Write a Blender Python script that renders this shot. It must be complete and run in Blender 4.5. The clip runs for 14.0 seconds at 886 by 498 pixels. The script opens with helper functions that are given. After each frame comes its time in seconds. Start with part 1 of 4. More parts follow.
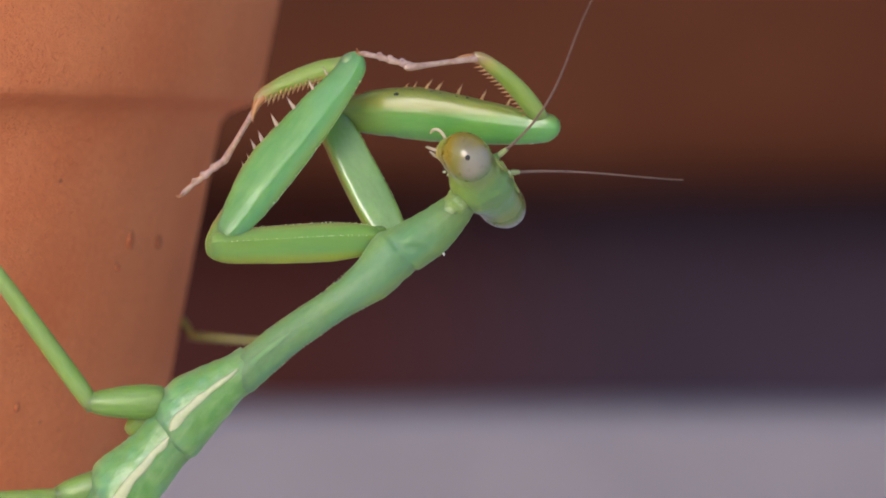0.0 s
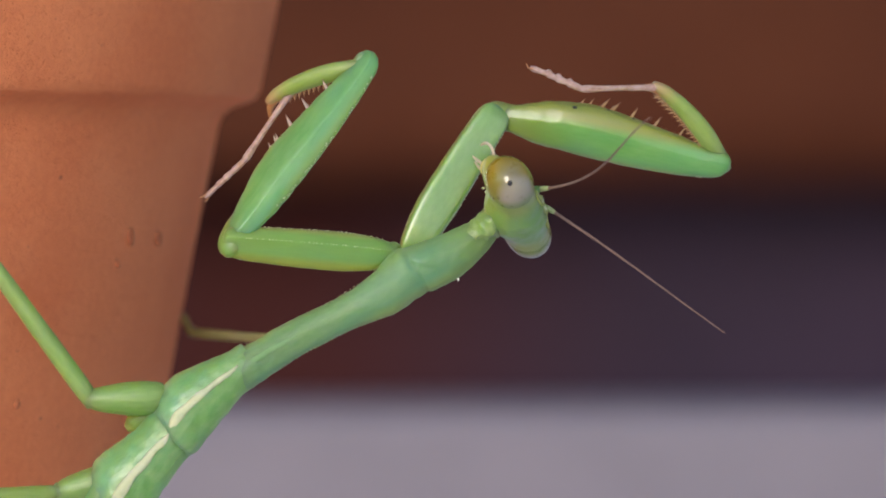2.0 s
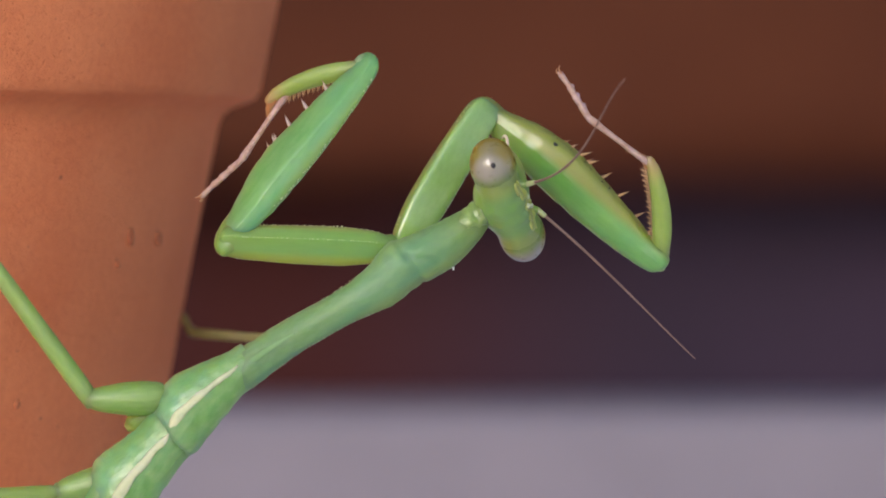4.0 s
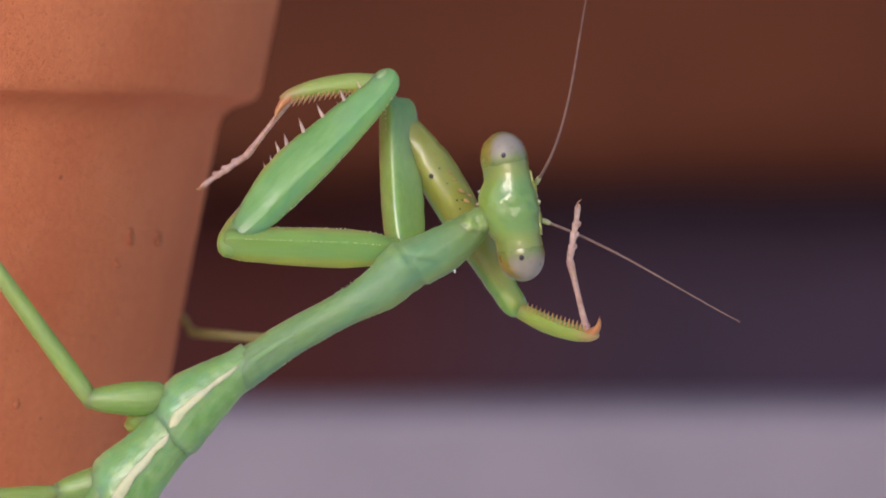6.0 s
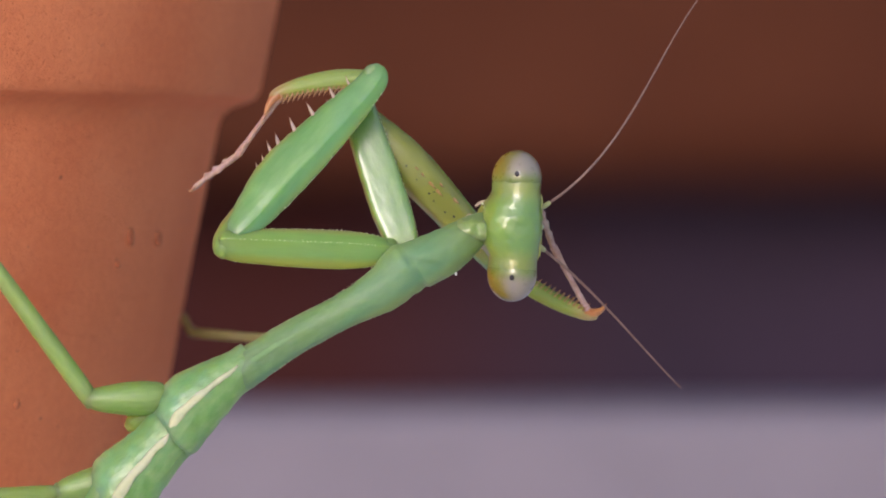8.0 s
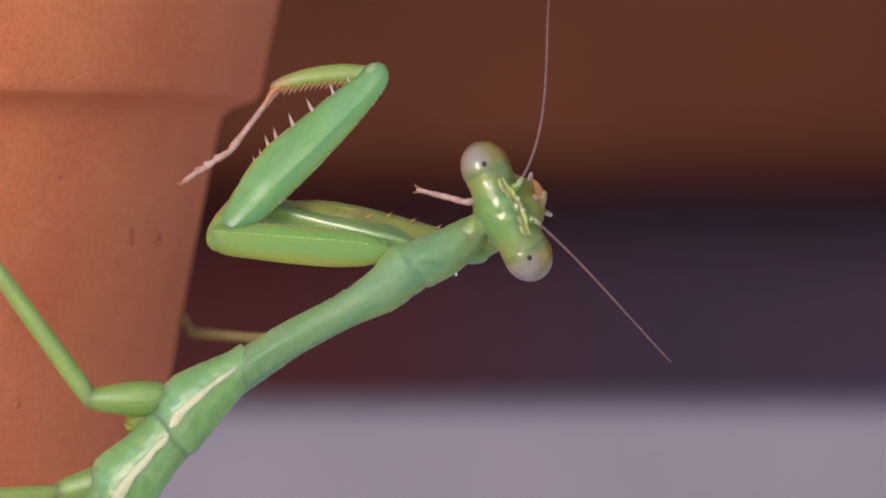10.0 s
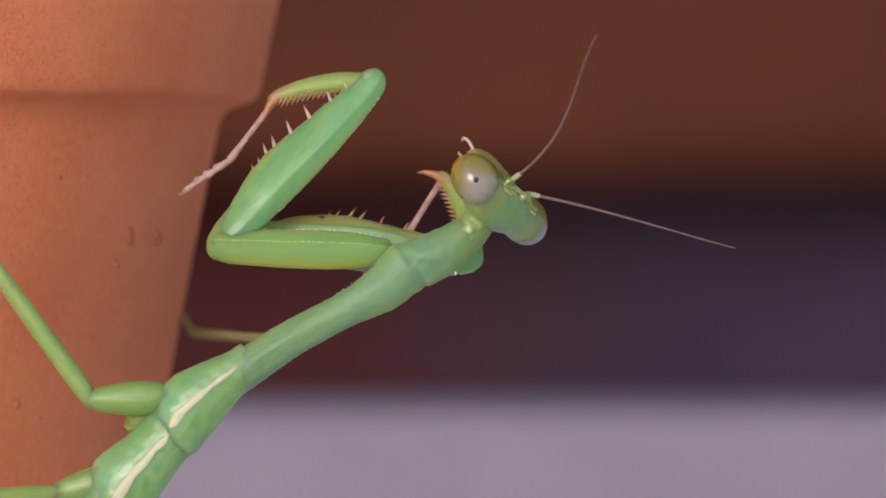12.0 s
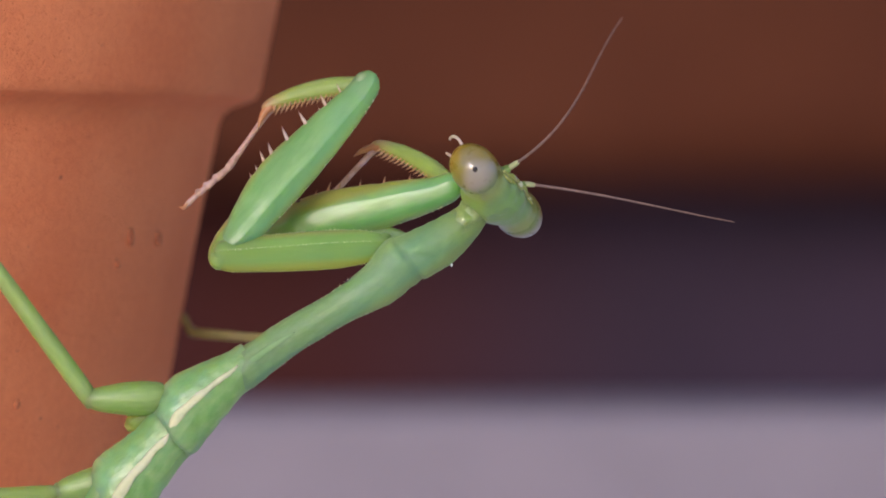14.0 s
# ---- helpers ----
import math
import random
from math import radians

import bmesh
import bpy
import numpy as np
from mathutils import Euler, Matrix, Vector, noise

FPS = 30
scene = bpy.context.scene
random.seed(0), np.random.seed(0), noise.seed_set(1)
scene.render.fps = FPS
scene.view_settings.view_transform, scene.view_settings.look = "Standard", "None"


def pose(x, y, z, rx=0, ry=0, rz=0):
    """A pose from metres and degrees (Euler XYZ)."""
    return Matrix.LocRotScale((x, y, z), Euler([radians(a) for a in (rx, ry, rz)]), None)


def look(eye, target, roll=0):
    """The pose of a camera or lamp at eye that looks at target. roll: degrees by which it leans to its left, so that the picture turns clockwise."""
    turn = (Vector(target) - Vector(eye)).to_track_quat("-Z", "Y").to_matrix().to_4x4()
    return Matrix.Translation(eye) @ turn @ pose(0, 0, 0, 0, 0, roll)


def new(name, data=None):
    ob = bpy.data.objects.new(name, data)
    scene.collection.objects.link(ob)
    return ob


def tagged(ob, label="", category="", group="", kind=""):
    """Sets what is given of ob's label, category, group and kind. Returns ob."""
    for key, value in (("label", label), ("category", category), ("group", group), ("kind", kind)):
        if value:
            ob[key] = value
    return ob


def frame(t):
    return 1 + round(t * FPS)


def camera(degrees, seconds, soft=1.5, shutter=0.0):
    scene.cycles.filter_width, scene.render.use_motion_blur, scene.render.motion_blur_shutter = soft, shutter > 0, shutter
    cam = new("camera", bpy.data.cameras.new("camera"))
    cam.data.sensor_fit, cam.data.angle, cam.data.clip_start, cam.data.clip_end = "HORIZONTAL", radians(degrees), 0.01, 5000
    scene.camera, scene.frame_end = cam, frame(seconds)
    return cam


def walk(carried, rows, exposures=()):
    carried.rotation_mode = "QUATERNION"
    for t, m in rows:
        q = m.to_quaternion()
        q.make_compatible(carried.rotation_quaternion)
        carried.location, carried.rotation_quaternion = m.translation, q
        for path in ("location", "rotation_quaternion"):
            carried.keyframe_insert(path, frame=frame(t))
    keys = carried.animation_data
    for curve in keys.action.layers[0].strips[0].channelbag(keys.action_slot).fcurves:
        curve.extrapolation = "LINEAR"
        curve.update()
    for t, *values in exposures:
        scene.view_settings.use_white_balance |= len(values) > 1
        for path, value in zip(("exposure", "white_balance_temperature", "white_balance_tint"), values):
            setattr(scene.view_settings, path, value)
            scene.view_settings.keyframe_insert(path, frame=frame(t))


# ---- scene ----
SECONDS = 14.0
REACH = 0.45          # from the lens to the plane of focus

cam = camera(2 * math.degrees(math.atan(0.0196 / REACH)), SECONDS, soft=1.9)
cam.data.dof.use_dof = True
cam.data.dof.focus_distance = REACH
cam.data.dof.aperture_fstop = cam.data.lens / 6.0
EYE = (0, -REACH, 0)


def aimed(lift):
    """The camera's pose, level but for a lift of its aim in millimetres on the plane of focus."""
    return look(EYE, (0, 0, lift / 1000))


walk(cam, [(0, aimed(0.15)), (0.1, aimed(0.12)), (0.3, aimed(0.03)), (0.5, aimed(0)), (SECONDS, aimed(0))],
     [(0, 0.07, 6350, 14), (3.2, 0.07, 6350, 14), (5.3, 0.08, 6400, 25), (SECONDS, 0.08, 6400, 25)])

# ---- light ----
world = bpy.data.worlds.new("sky")
scene.world = world
world.use_nodes = True
sky = world.node_tree.nodes.new("ShaderNodeTexSky")
sky.sky_type, sky.sun_disc = "NISHITA", False
sky.sun_elevation, sky.sun_rotation = radians(16.3), radians(201)
sky.air_density, sky.dust_density, sky.ozone_density = 1.0, 1.0, 2.0
back = world.node_tree.nodes["Background"]
back.inputs["Strength"].default_value = 0.20
world.node_tree.links.new(sky.outputs[0], back.inputs["Color"])

sun_data = bpy.data.lights.new("sun", "SUN")
sun_data.energy, sun_data.angle, sun_data.color = 1.3, radians(24), (1.0, 0.95, 0.90)
sun = new("sun", sun_data)
SUN_FROM = Vector((-0.33, -0.86, 0.27))
sun.matrix_world = look(SUN_FROM, (0, 0, 0))


# ---- materials ----
def surface(name, tones, rough=0.5, coarse=300, fine=2500, bump=0.0, bump_scale=2500, spread=0.5,
            sss=0.0, sss_mm=1.8, bump2=(), streak=1.0, specks=None, coat=0.0, coat_rough=0.16, specular=0.5, along=(), metallic=0.0, fuzz=0.0, coat_ior=1.5, patches=(), pits=()):
    """A surface with tones (two colours mixed by coarse and fine noise); scales are per metre.
    patches: rows of (scale, colour) that take over in soft blotches.
    pits: rows of (scale, depth in mm, from, to), small hollows where a noise lies between those values and more.
    along: rows of (axis, from_mm, to_mm, colour), where the colour takes over along that axis of the object."""
    m = bpy.data.materials.new(name)
    m.use_nodes = True
    nodes, links = m.node_tree.nodes, m.node_tree.links
    bsdf = nodes["Principled BSDF"]
    place = nodes.new("ShaderNodeTexCoord")

    grain = nodes.new("ShaderNodeMapping")
    grain.inputs["Scale"].default_value = (1 / streak, 1, 1)
    links.new(place.outputs["Object"], grain.inputs["Vector"])

    def clouds(scale, detail):
        n = nodes.new("ShaderNodeTexNoise")
        n.inputs["Scale"].default_value, n.inputs["Detail"].default_value = scale, detail
        links.new(grain.outputs[0], n.inputs["Vector"])
        return n.outputs["Fac"]

    def maths(kind, a, b):
        n = nodes.new("ShaderNodeMath")
        n.operation = kind
        for k, v in enumerate((a, b)):
            if isinstance(v, (int, float)):
                n.inputs[k].default_value = v
            else:
                links.new(v, n.inputs[k])
        return n.outputs[0]

    def blend(fac, a, b):
        n = nodes.new("ShaderNodeMix")
        n.data_type = "RGBA"
        links.new(fac, n.inputs["Factor"])
        for socket, v in ((n.inputs[6], a), (n.inputs[7], b)):
            if isinstance(v, tuple):
                socket.default_value = (*v, 1)
            else:
                links.new(v, socket)
        return n.outputs[2]

    def ranged(v, low, high):
        n = nodes.new("ShaderNodeMapRange")
        n.interpolation_type = "SMOOTHSTEP"
        links.new(v, n.inputs["Value"])
        n.inputs["From Min"].default_value, n.inputs["From Max"].default_value = low, high
        return n.outputs["Result"]

    both = maths("ADD", maths("MULTIPLY", clouds(coarse, 3), 0.6), maths("MULTIPLY", clouds(fine, 4), 0.4))
    colour = blend(ranged(both, 0.5 - spread / 2, 0.5 + spread / 2), tones[0], tones[1])
    for scale, tone in patches:
        colour = blend(maths("MULTIPLY", ranged(clouds(scale, 2), 0.45, 0.68), 0.75), colour, tone)
    split = nodes.new("ShaderNodeSeparateXYZ")
    links.new(place.outputs["Object"], split.inputs[0])
    for axis, low, high, tone in along:
        colour = blend(ranged(split.outputs["XYZ".index(axis)], low / 1000, high / 1000), colour, tone)
    if specks:
        colour = blend(ranged(clouds(2200, 1), 0.765, 0.80), colour, specks)
    links.new(colour, bsdf.inputs["Base Color"])
    links.new(maths("ADD", maths("MULTIPLY", clouds(fine, 2), 0.25), rough - 0.125), bsdf.inputs["Roughness"])
    bsdf.inputs["Specular IOR Level"].default_value = specular
    bsdf.inputs["Metallic"].default_value = metallic
    bsdf.inputs["Coat Weight"].default_value, bsdf.inputs["Coat Roughness"].default_value = coat, coat_rough
    bsdf.inputs["Coat IOR"].default_value = coat_ior
    bsdf.inputs["Sheen Weight"].default_value, bsdf.inputs["Sheen Roughness"].default_value = fuzz, 0.35
    bsdf.inputs["Sheen Tint"].default_value = (0.75, 1.0, 0.62, 1)
    if sss:
        bsdf.inputs["Subsurface Weight"].default_value = sss
        bsdf.inputs["Subsurface Scale"].default_value = sss_mm / 1000
        bsdf.inputs["Subsurface Radius"].default_value = (0.9, 1.0, 0.3)
    if bump:
        b = nodes.new("ShaderNodeBump")
        b.inputs["Strength"].default_value, b.inputs["Distance"].default_value = 1.0, bump / 1000
        height = clouds(bump_scale, 4)
        for amount, scale in bump2:
            height = maths("ADD", height, maths("MULTIPLY", clouds(scale, 3), amount / bump))
        for scale, deep, low, high in pits:
            height = maths("SUBTRACT", height, maths("MULTIPLY", ranged(clouds(scale, 2), low, high), deep / bump))
        links.new(height, b.inputs["Height"])
        links.new(b.outputs[0], bsdf.inputs["Normal"])
        links.new(b.outputs[0], bsdf.inputs["Coat Normal"])
    return m


CLAY = surface("terracotta", ((0.77, 0.198, 0.070), (0.93, 0.305, 0.120)), 0.8, 130, 2600, bump=0.07, bump_scale=4200, bump2=((0.05, 1100), (0.11, 12000)), pits=((4600, 0.06, 0.60, 0.70), (1900, 0.07, 0.69, 0.77), (6500, -0.06, 0.60, 0.72)), spread=0.6, specular=0.25,
               specks=(0.45, 0.12, 0.055))
STAIN = surface("brown_stain", ((0.46, 0.125, 0.050), (0.56, 0.175, 0.075)), 0.85, 900, 4000, bump=0.05, bump_scale=4000, specular=0.2)
# Lies out of view; kept this white to throw light up onto the pot.
PAVING = surface("white_tabletop", ((0.80, 0.785, 0.765), (0.87, 0.855, 0.835)), 0.85, 8, 200, bump=0.3, bump_scale=300)
CONCRETE = surface("concrete", ((0.232, 0.201, 0.220), (0.292, 0.249, 0.272)), 0.85, 18, 200, bump=0.2, bump_scale=300, specular=0.2)
TIMBER = surface("brown_stained_timber", ((0.064, 0.0168, 0.0070), (0.106, 0.0325, 0.0146)), 0.75, 22, 120, bump=0.2, bump_scale=200, specular=0.12)
SLATE = surface("dark_slate_paint", ((0.0268, 0.0164, 0.0308), (0.0424, 0.0273, 0.0500)), 0.7, 18, 90, bump=0.1, bump_scale=200, specular=0.15,
                along=[("X", 30, -22, (0.046, 0.0090, 0.0078))])

# The paler y edges paint in light that glows through the thin cuticle.
GREEN = surface("green_cuticle", ((0.092, 0.284, 0.057), (0.198, 0.383, 0.129)), 0.46, 900, 5000, bump=0.016, bump_scale=5000, bump2=((0.03, 1000),), streak=4.0, spread=0.62, sss_mm=3.2, sss=0.9, coat=0.42, coat_rough=0.26, fuzz=0.06, patches=((420, (0.090, 0.302, 0.129)),),
                along=[("Y", 0.85, 1.35, (0.245, 0.336, 0.070)), ("Y", -0.65, -1.0, (0.201, 0.345, 0.091))])
# Lower y edge holds that painted glow too; the olive is its own colour.
INNER_GREEN = surface("yellowed_green_cuticle", ((0.094, 0.298, 0.049), (0.189, 0.389, 0.107)), 0.40, 900, 5000, bump=0.012, bump_scale=5000, bump2=((0.03, 1000),), streak=4.0, spread=0.62, sss_mm=3.2, sss=0.9, coat=0.5, coat_rough=0.27, coat_ior=1.55, fuzz=0.06, patches=((420, (0.094, 0.316, 0.116)),),
                along=[("X", 4.2, 1.2, (0.189, 0.284, 0.053)), ("Y", 0.25, 0.8, (0.245, 0.271, 0.049)), ("Y", -0.65, -1.0, (0.201, 0.345, 0.091))])
# Yellow rims: own colour, brightened by a painted glow of light passing through.
COXA_GREEN = surface("yellow_green_cuticle", ((0.133, 0.284, 0.046), (0.202, 0.354, 0.085)), 0.50, 900, 5000, bump=0.012, bump_scale=5000, bump2=((0.05, 900),), streak=5.0, spread=0.6, sss_mm=3.2, sss=0.9, coat=0.3, coat_rough=0.28, fuzz=0.06, patches=((420, (0.099, 0.298, 0.102)), (800, (0.176, 0.310, 0.050))),
                     along=[("Y", 0.52, 0.82, (0.263, 0.310, 0.075)), ("Y", -0.28, -0.72, (0.245, 0.316, 0.045))])
MINT = surface("glossy_mint_cuticle", ((0.148, 0.298, 0.064), (0.228, 0.382, 0.122)), 0.36, 900, 5000, bump=0.008, bump_scale=5000, bump2=((0.015, 900),), streak=2.0, spread=0.6, sss_mm=3.2, sss=0.9, coat=0.85, coat_rough=0.22, fuzz=0.05, coat_ior=1.65)
# Both y rims are lightened in the colour, as if light shone through.
THORAX_GREEN = surface("blue_green_cuticle", ((0.126, 0.255, 0.086), (0.188, 0.315, 0.134)), 0.56, 500, 6000, bump=0.03, bump_scale=5000, bump2=((0.04, 700),), streak=2.5, spread=0.4, sss=0.85, coat=0.08, coat_rough=0.3, fuzz=0.06, patches=((330, (0.098, 0.264, 0.134)),),
                       along=[("Y", 0.55, 1.1, (0.191, 0.311, 0.107)), ("Y", -0.6, -1.1, (0.200, 0.307, 0.100)), ("X", 9.0, 12.2, (0.166, 0.261, 0.070))])
ABDOMEN_GREEN = surface("pale_green_cuticle", ((0.146, 0.345, 0.082), (0.292, 0.465, 0.172)), 0.38, 420, 3500, bump=0.04, bump_scale=4000, bump2=((0.02, 900),), streak=2.0, spread=0.4, sss_mm=3.2, sss=0.9, coat=0.5, coat_rough=0.24, fuzz=0.06, patches=((500, (0.095, 0.318, 0.139)), (1200, (0.177, 0.346, 0.077))))
LEG_GREEN = surface("leg_green_cuticle", ((0.137, 0.275, 0.052), (0.221, 0.354, 0.095)), 0.46, 900, 5000, bump=0.035, bump_scale=5000, streak=4.0, sss_mm=3.2, sss=0.85, coat=0.3, fuzz=0.05)
FAR_LEG = surface("dull_leg_cuticle", ((0.20, 0.235, 0.095), (0.27, 0.28, 0.14)), 0.5, 400, 3500, sss=0.5)
HEAD_GREEN = surface("head_green_cuticle", ((0.150, 0.276, 0.038), (0.248, 0.344, 0.062)), 0.36, 700, 3500, bump=0.02, bump_scale=3500, bump2=((0.03, 1200),), spread=0.4, sss=0.9, coat=0.8, coat_rough=0.14, fuzz=0.1,
                     along=[("Y", -0.05, -0.42, (0.195, 0.330, 0.064)), ("Y", -0.7, -1.0, (0.155, 0.300, 0.075)), ("Y", 0.5, 1.9, (0.344, 0.309, 0.041)),
                            ("X", 0.8, 1.65, (0.233, 0.309, 0.066)), ("X", -0.8, -1.65, (0.233, 0.309, 0.066))])
NECK_GREEN = surface("neck_membrane", ((0.166, 0.285, 0.060), (0.248, 0.350, 0.101)), 0.42, 900, 3500, bump=0.08, bump_scale=2600, bump2=((0.15, 1100),), sss=0.9, coat=0.6)
TIBIA_GREEN = surface("tibia_cuticle", ((0.185, 0.295, 0.050), (0.255, 0.365, 0.092)), 0.42, 500, 3500, bump=0.03, bump_scale=6000, streak=3.0, sss_mm=3.2, sss=0.85, coat=0.25,
                      along=[("X", 3.4, 5.0, (0.40, 0.25, 0.11)), ("Y", 0.0, 0.4, (0.40, 0.34, 0.08))])
MEMBRANE = surface("pale_membrane", ((0.20, 0.38, 0.12), (0.29, 0.46, 0.19)), 0.45, 700, 3000, bump=0.03, bump_scale=3000, sss=0.9, coat=0.3)
KEEL = surface("pale_keel", ((0.15, 0.29, 0.11), (0.21, 0.35, 0.16)), 0.6, 500, 3000, specular=0.15)
CREAM = surface("cream_stripe", ((0.46, 0.54, 0.24), (0.64, 0.66, 0.38)), 0.45, 700, 3000, bump=0.03, bump_scale=3000, sss=0.25)
PINK = surface("pinkish_tarsus", ((0.38, 0.21, 0.155), (0.55, 0.36, 0.30)), 0.55, 1500, 6000, bump=0.04, bump_scale=9000, spread=0.4, sss=0.4)
HORN = surface("brown_claw", ((0.40, 0.15, 0.05), (0.52, 0.24, 0.10)), 0.38, 900, 6000, sss=0.3, along=[("Y", 0.7, 1.3, (0.10, 0.025, 0.012))])
TOOTH = surface("brown_tooth", ((0.40, 0.20, 0.07), (0.54, 0.32, 0.14)), 0.4, 900, 6000, sss=0.3, along=[("X", 0.5, 1.0, (0.16, 0.05, 0.02))])
SPINE = surface("pale_spine", ((0.52, 0.37, 0.25), (0.64, 0.49, 0.36)), 0.42, 900, 6000, sss=0.4, along=[("X", 0.6, 0.98, (0.20, 0.08, 0.05))])
BEAD = surface("pale_bead", ((0.50, 0.58, 0.28), (0.64, 0.68, 0.40)), 0.4, 900, 6000, sss=0.4)
FEELER = surface("brown_feeler", ((0.15, 0.088, 0.07), (0.25, 0.155, 0.12)), 0.6, 1500, 7000)
FEELER_BASE = surface("pale_feeler_base", ((0.36, 0.42, 0.16), (0.46, 0.50, 0.26)), 0.45, 900, 6000, sss=0.4)
PALP = surface("pale_palp", ((0.52, 0.37, 0.23), (0.64, 0.50, 0.34)), 0.5, 900, 6000, sss=0.4)
MOUTH_YELLOW = surface("yellow_mouthparts", ((0.50, 0.36, 0.06), (0.60, 0.52, 0.14)), 0.4, 900, 5000, bump=0.04, bump_scale=3000, sss=0.5, coat=0.3)
BROW_YELLOW = surface("yellow_brow", ((0.32, 0.40, 0.06), (0.50, 0.52, 0.13)), 0.36, 900, 5000, bump=0.05, bump_scale=3000, sss=0.5, coat=0.3)
EYE_SHELLS = {side: surface("clouded_eye", ((0.26, 0.225, 0.14), (0.32, 0.28, 0.19)), 0.3, 500, 2500, sss=0.5, sss_mm=0.6, coat=1.0, coat_rough=0.15, coat_ior=1.5, specular=0.3,
                            along=[("X", 0.1, 0.9, (0.22, 0.185, 0.09)), ("Z", side * 0.25, side * -0.6, (0.22, 0.19, 0.035)), ("Z", side * 0.2, side * 0.85, (0.30, 0.225, 0.04)), ("Y", -0.45, 0.4, (0.28, 0.205, 0.016)), ("Y", -0.45, -1.0, (0.29, 0.26, 0.20)), ("X", 0.35, -0.4, (0.16, 0.225, 0.045))])
              for side in (1, -1)}
BLACK = surface("black_spot", ((0.006, 0.005, 0.006), (0.014, 0.011, 0.012)), 0.4, 900, 6000)
WHITE = surface("white_bristle", ((0.70, 0.76, 0.72), (0.80, 0.84, 0.80)), 0.4, 900, 6000)


# ---- building ----
MM = 0.001


def thing(name, label, category, at=(0, 0, 0), group="", kind=""):
    ob = new(name)
    ob.empty_display_size = 0.005
    ob.location = at
    return tagged(ob, label, category, group, kind)


def part(name, bm, material, parent=None, label="", m=None, smooth=True):
    """Links a bmesh as one mesh object, under a thing or a part."""
    data = bpy.data.meshes.new(name)
    bmesh.ops.recalc_face_normals(bm, faces=bm.faces)
    bm.to_mesh(data)
    bm.free()
    data.materials.append(material)
    if smooth:
        data.polygons.foreach_set("use_smooth", [True] * len(data.polygons))
    ob = new(name, data)
    ob.parent = parent
    if m is not None:
        ob.matrix_basis = m
    return tagged(ob, label)


def again(ob, m, scale=1.0, parent=None):
    """One more object on the same mesh."""
    c = new(ob.name.split(".")[0], ob.data)
    c.parent = parent or ob.parent
    c.matrix_basis = m @ Matrix.Scale(scale, 4)
    return c


def smooth_rows(rows, steps):
    """Catmull-Rom through rows of numbers."""
    rows = [np.array(r, float) for r in rows]
    rows = [2 * rows[0] - rows[1], *rows, 2 * rows[-1] - rows[-2]]
    out = []
    for a, b, c, d in zip(rows, rows[1:], rows[2:], rows[3:]):
        for k in range(steps):
            t = k / steps
            out.append(0.5 * (2 * b + (c - a) * t + (2 * a - 5 * b + 4 * c - d) * t * t + (3 * b - a - 3 * c + d) * t ** 3))
    return [*out, rows[-2]]


def rings(bm, loops, closed=True):
    """Skins loops of points, with a point at each end."""
    made = [[bm.verts.new(p) for p in loop] for loop in loops]
    n = len(made[0])
    for a, b in zip(made, made[1:]):
        for k in range(n):
            bm.faces.new((a[k], a[(k + 1) % n], b[(k + 1) % n], b[k]))
    if closed:
        for loop in (made[0], made[-1]):
            tip = bm.verts.new(sum((v.co for v in loop), Vector()) / n)
            for k in range(n):
                bm.faces.new((loop[k], loop[(k + 1) % n], tip))
    return bm


def outline(points, each=4):
    """A closed Catmull-Rom curve through points of a cross-section."""
    p = [np.array(v, float) for v in points]
    n, out = len(p), []
    for i in range(n):
        a, b, c, d = p[i - 1], p[i], p[(i + 1) % n], p[(i + 2) % n]
        for k in range(each):
            t = k / each
            out.append(0.5 * (2 * b + (c - a) * t + (2 * a - 5 * b + 4 * c - d) * t * t + (3 * b - a - 3 * c + d) * t ** 3))
    return out


def loft(rows, sides=20, steps=5, power=2.0, rough=0.0, bm=None, section=()):
    """A limb along x. rows, in mm: x, centre y, centre z, half width in y, half width in z.
    power: 2 is round, more is boxy, less is keeled; a pair for the +z and -z sides.
    section: y and z of a facetted cross-section, in half widths, in place of the round one."""
    bm = bm or bmesh.new()
    loops = []
    ring = outline(section) if len(section) else ()
    for x, cy, cz, wy, wz in smooth_rows(rows, steps):
        wy, wz = max(wy, 0.004), max(wz, 0.004)
        above, below = power if isinstance(power, tuple) else (power, power)
        loop = []
        for k in range(len(ring) or sides):
            if len(ring):
                y, z = ring[k][0] * wy, ring[k][1] * wz
            else:
                a = 2 * math.pi * k / sides
                c, s = math.cos(a), math.sin(a)
                e = 2 / (above if s > 0 else below)
                y = math.copysign(abs(c) ** e, c) * wy
                z = math.copysign(abs(s) ** e, s) * wz
            p = Vector((x, cy + y, cz + z))
            if rough:
                p += Vector((0, y, z)) * rough * noise.noise(p * 2.3)
            loop.append(p * MM)
        loops.append(loop)
    return rings(bm, loops)


def tube(points, radii, sides=10, steps=6, bm=None):
    """A round tube through points, in mm."""
    bm = bm or bmesh.new()
    rows = smooth_rows([(*p, r) for p, r in zip(points, radii)], steps)
    loops = []
    for k, row in enumerate(rows):
        p = Vector(row[:3])
        way = (Vector(rows[min(k + 1, len(rows) - 1)][:3]) - Vector(rows[max(k - 1, 0)][:3])).normalized()
        side = way.cross(Vector((0.123, 0.31, 0.943))).normalized()
        up = side.cross(way)
        loops.append([(p + (side * math.cos(a) + up * math.sin(a)) * row[3]) * MM for a in np.linspace(0, 2 * math.pi, sides, endpoint=False)])
    return rings(bm, loops)


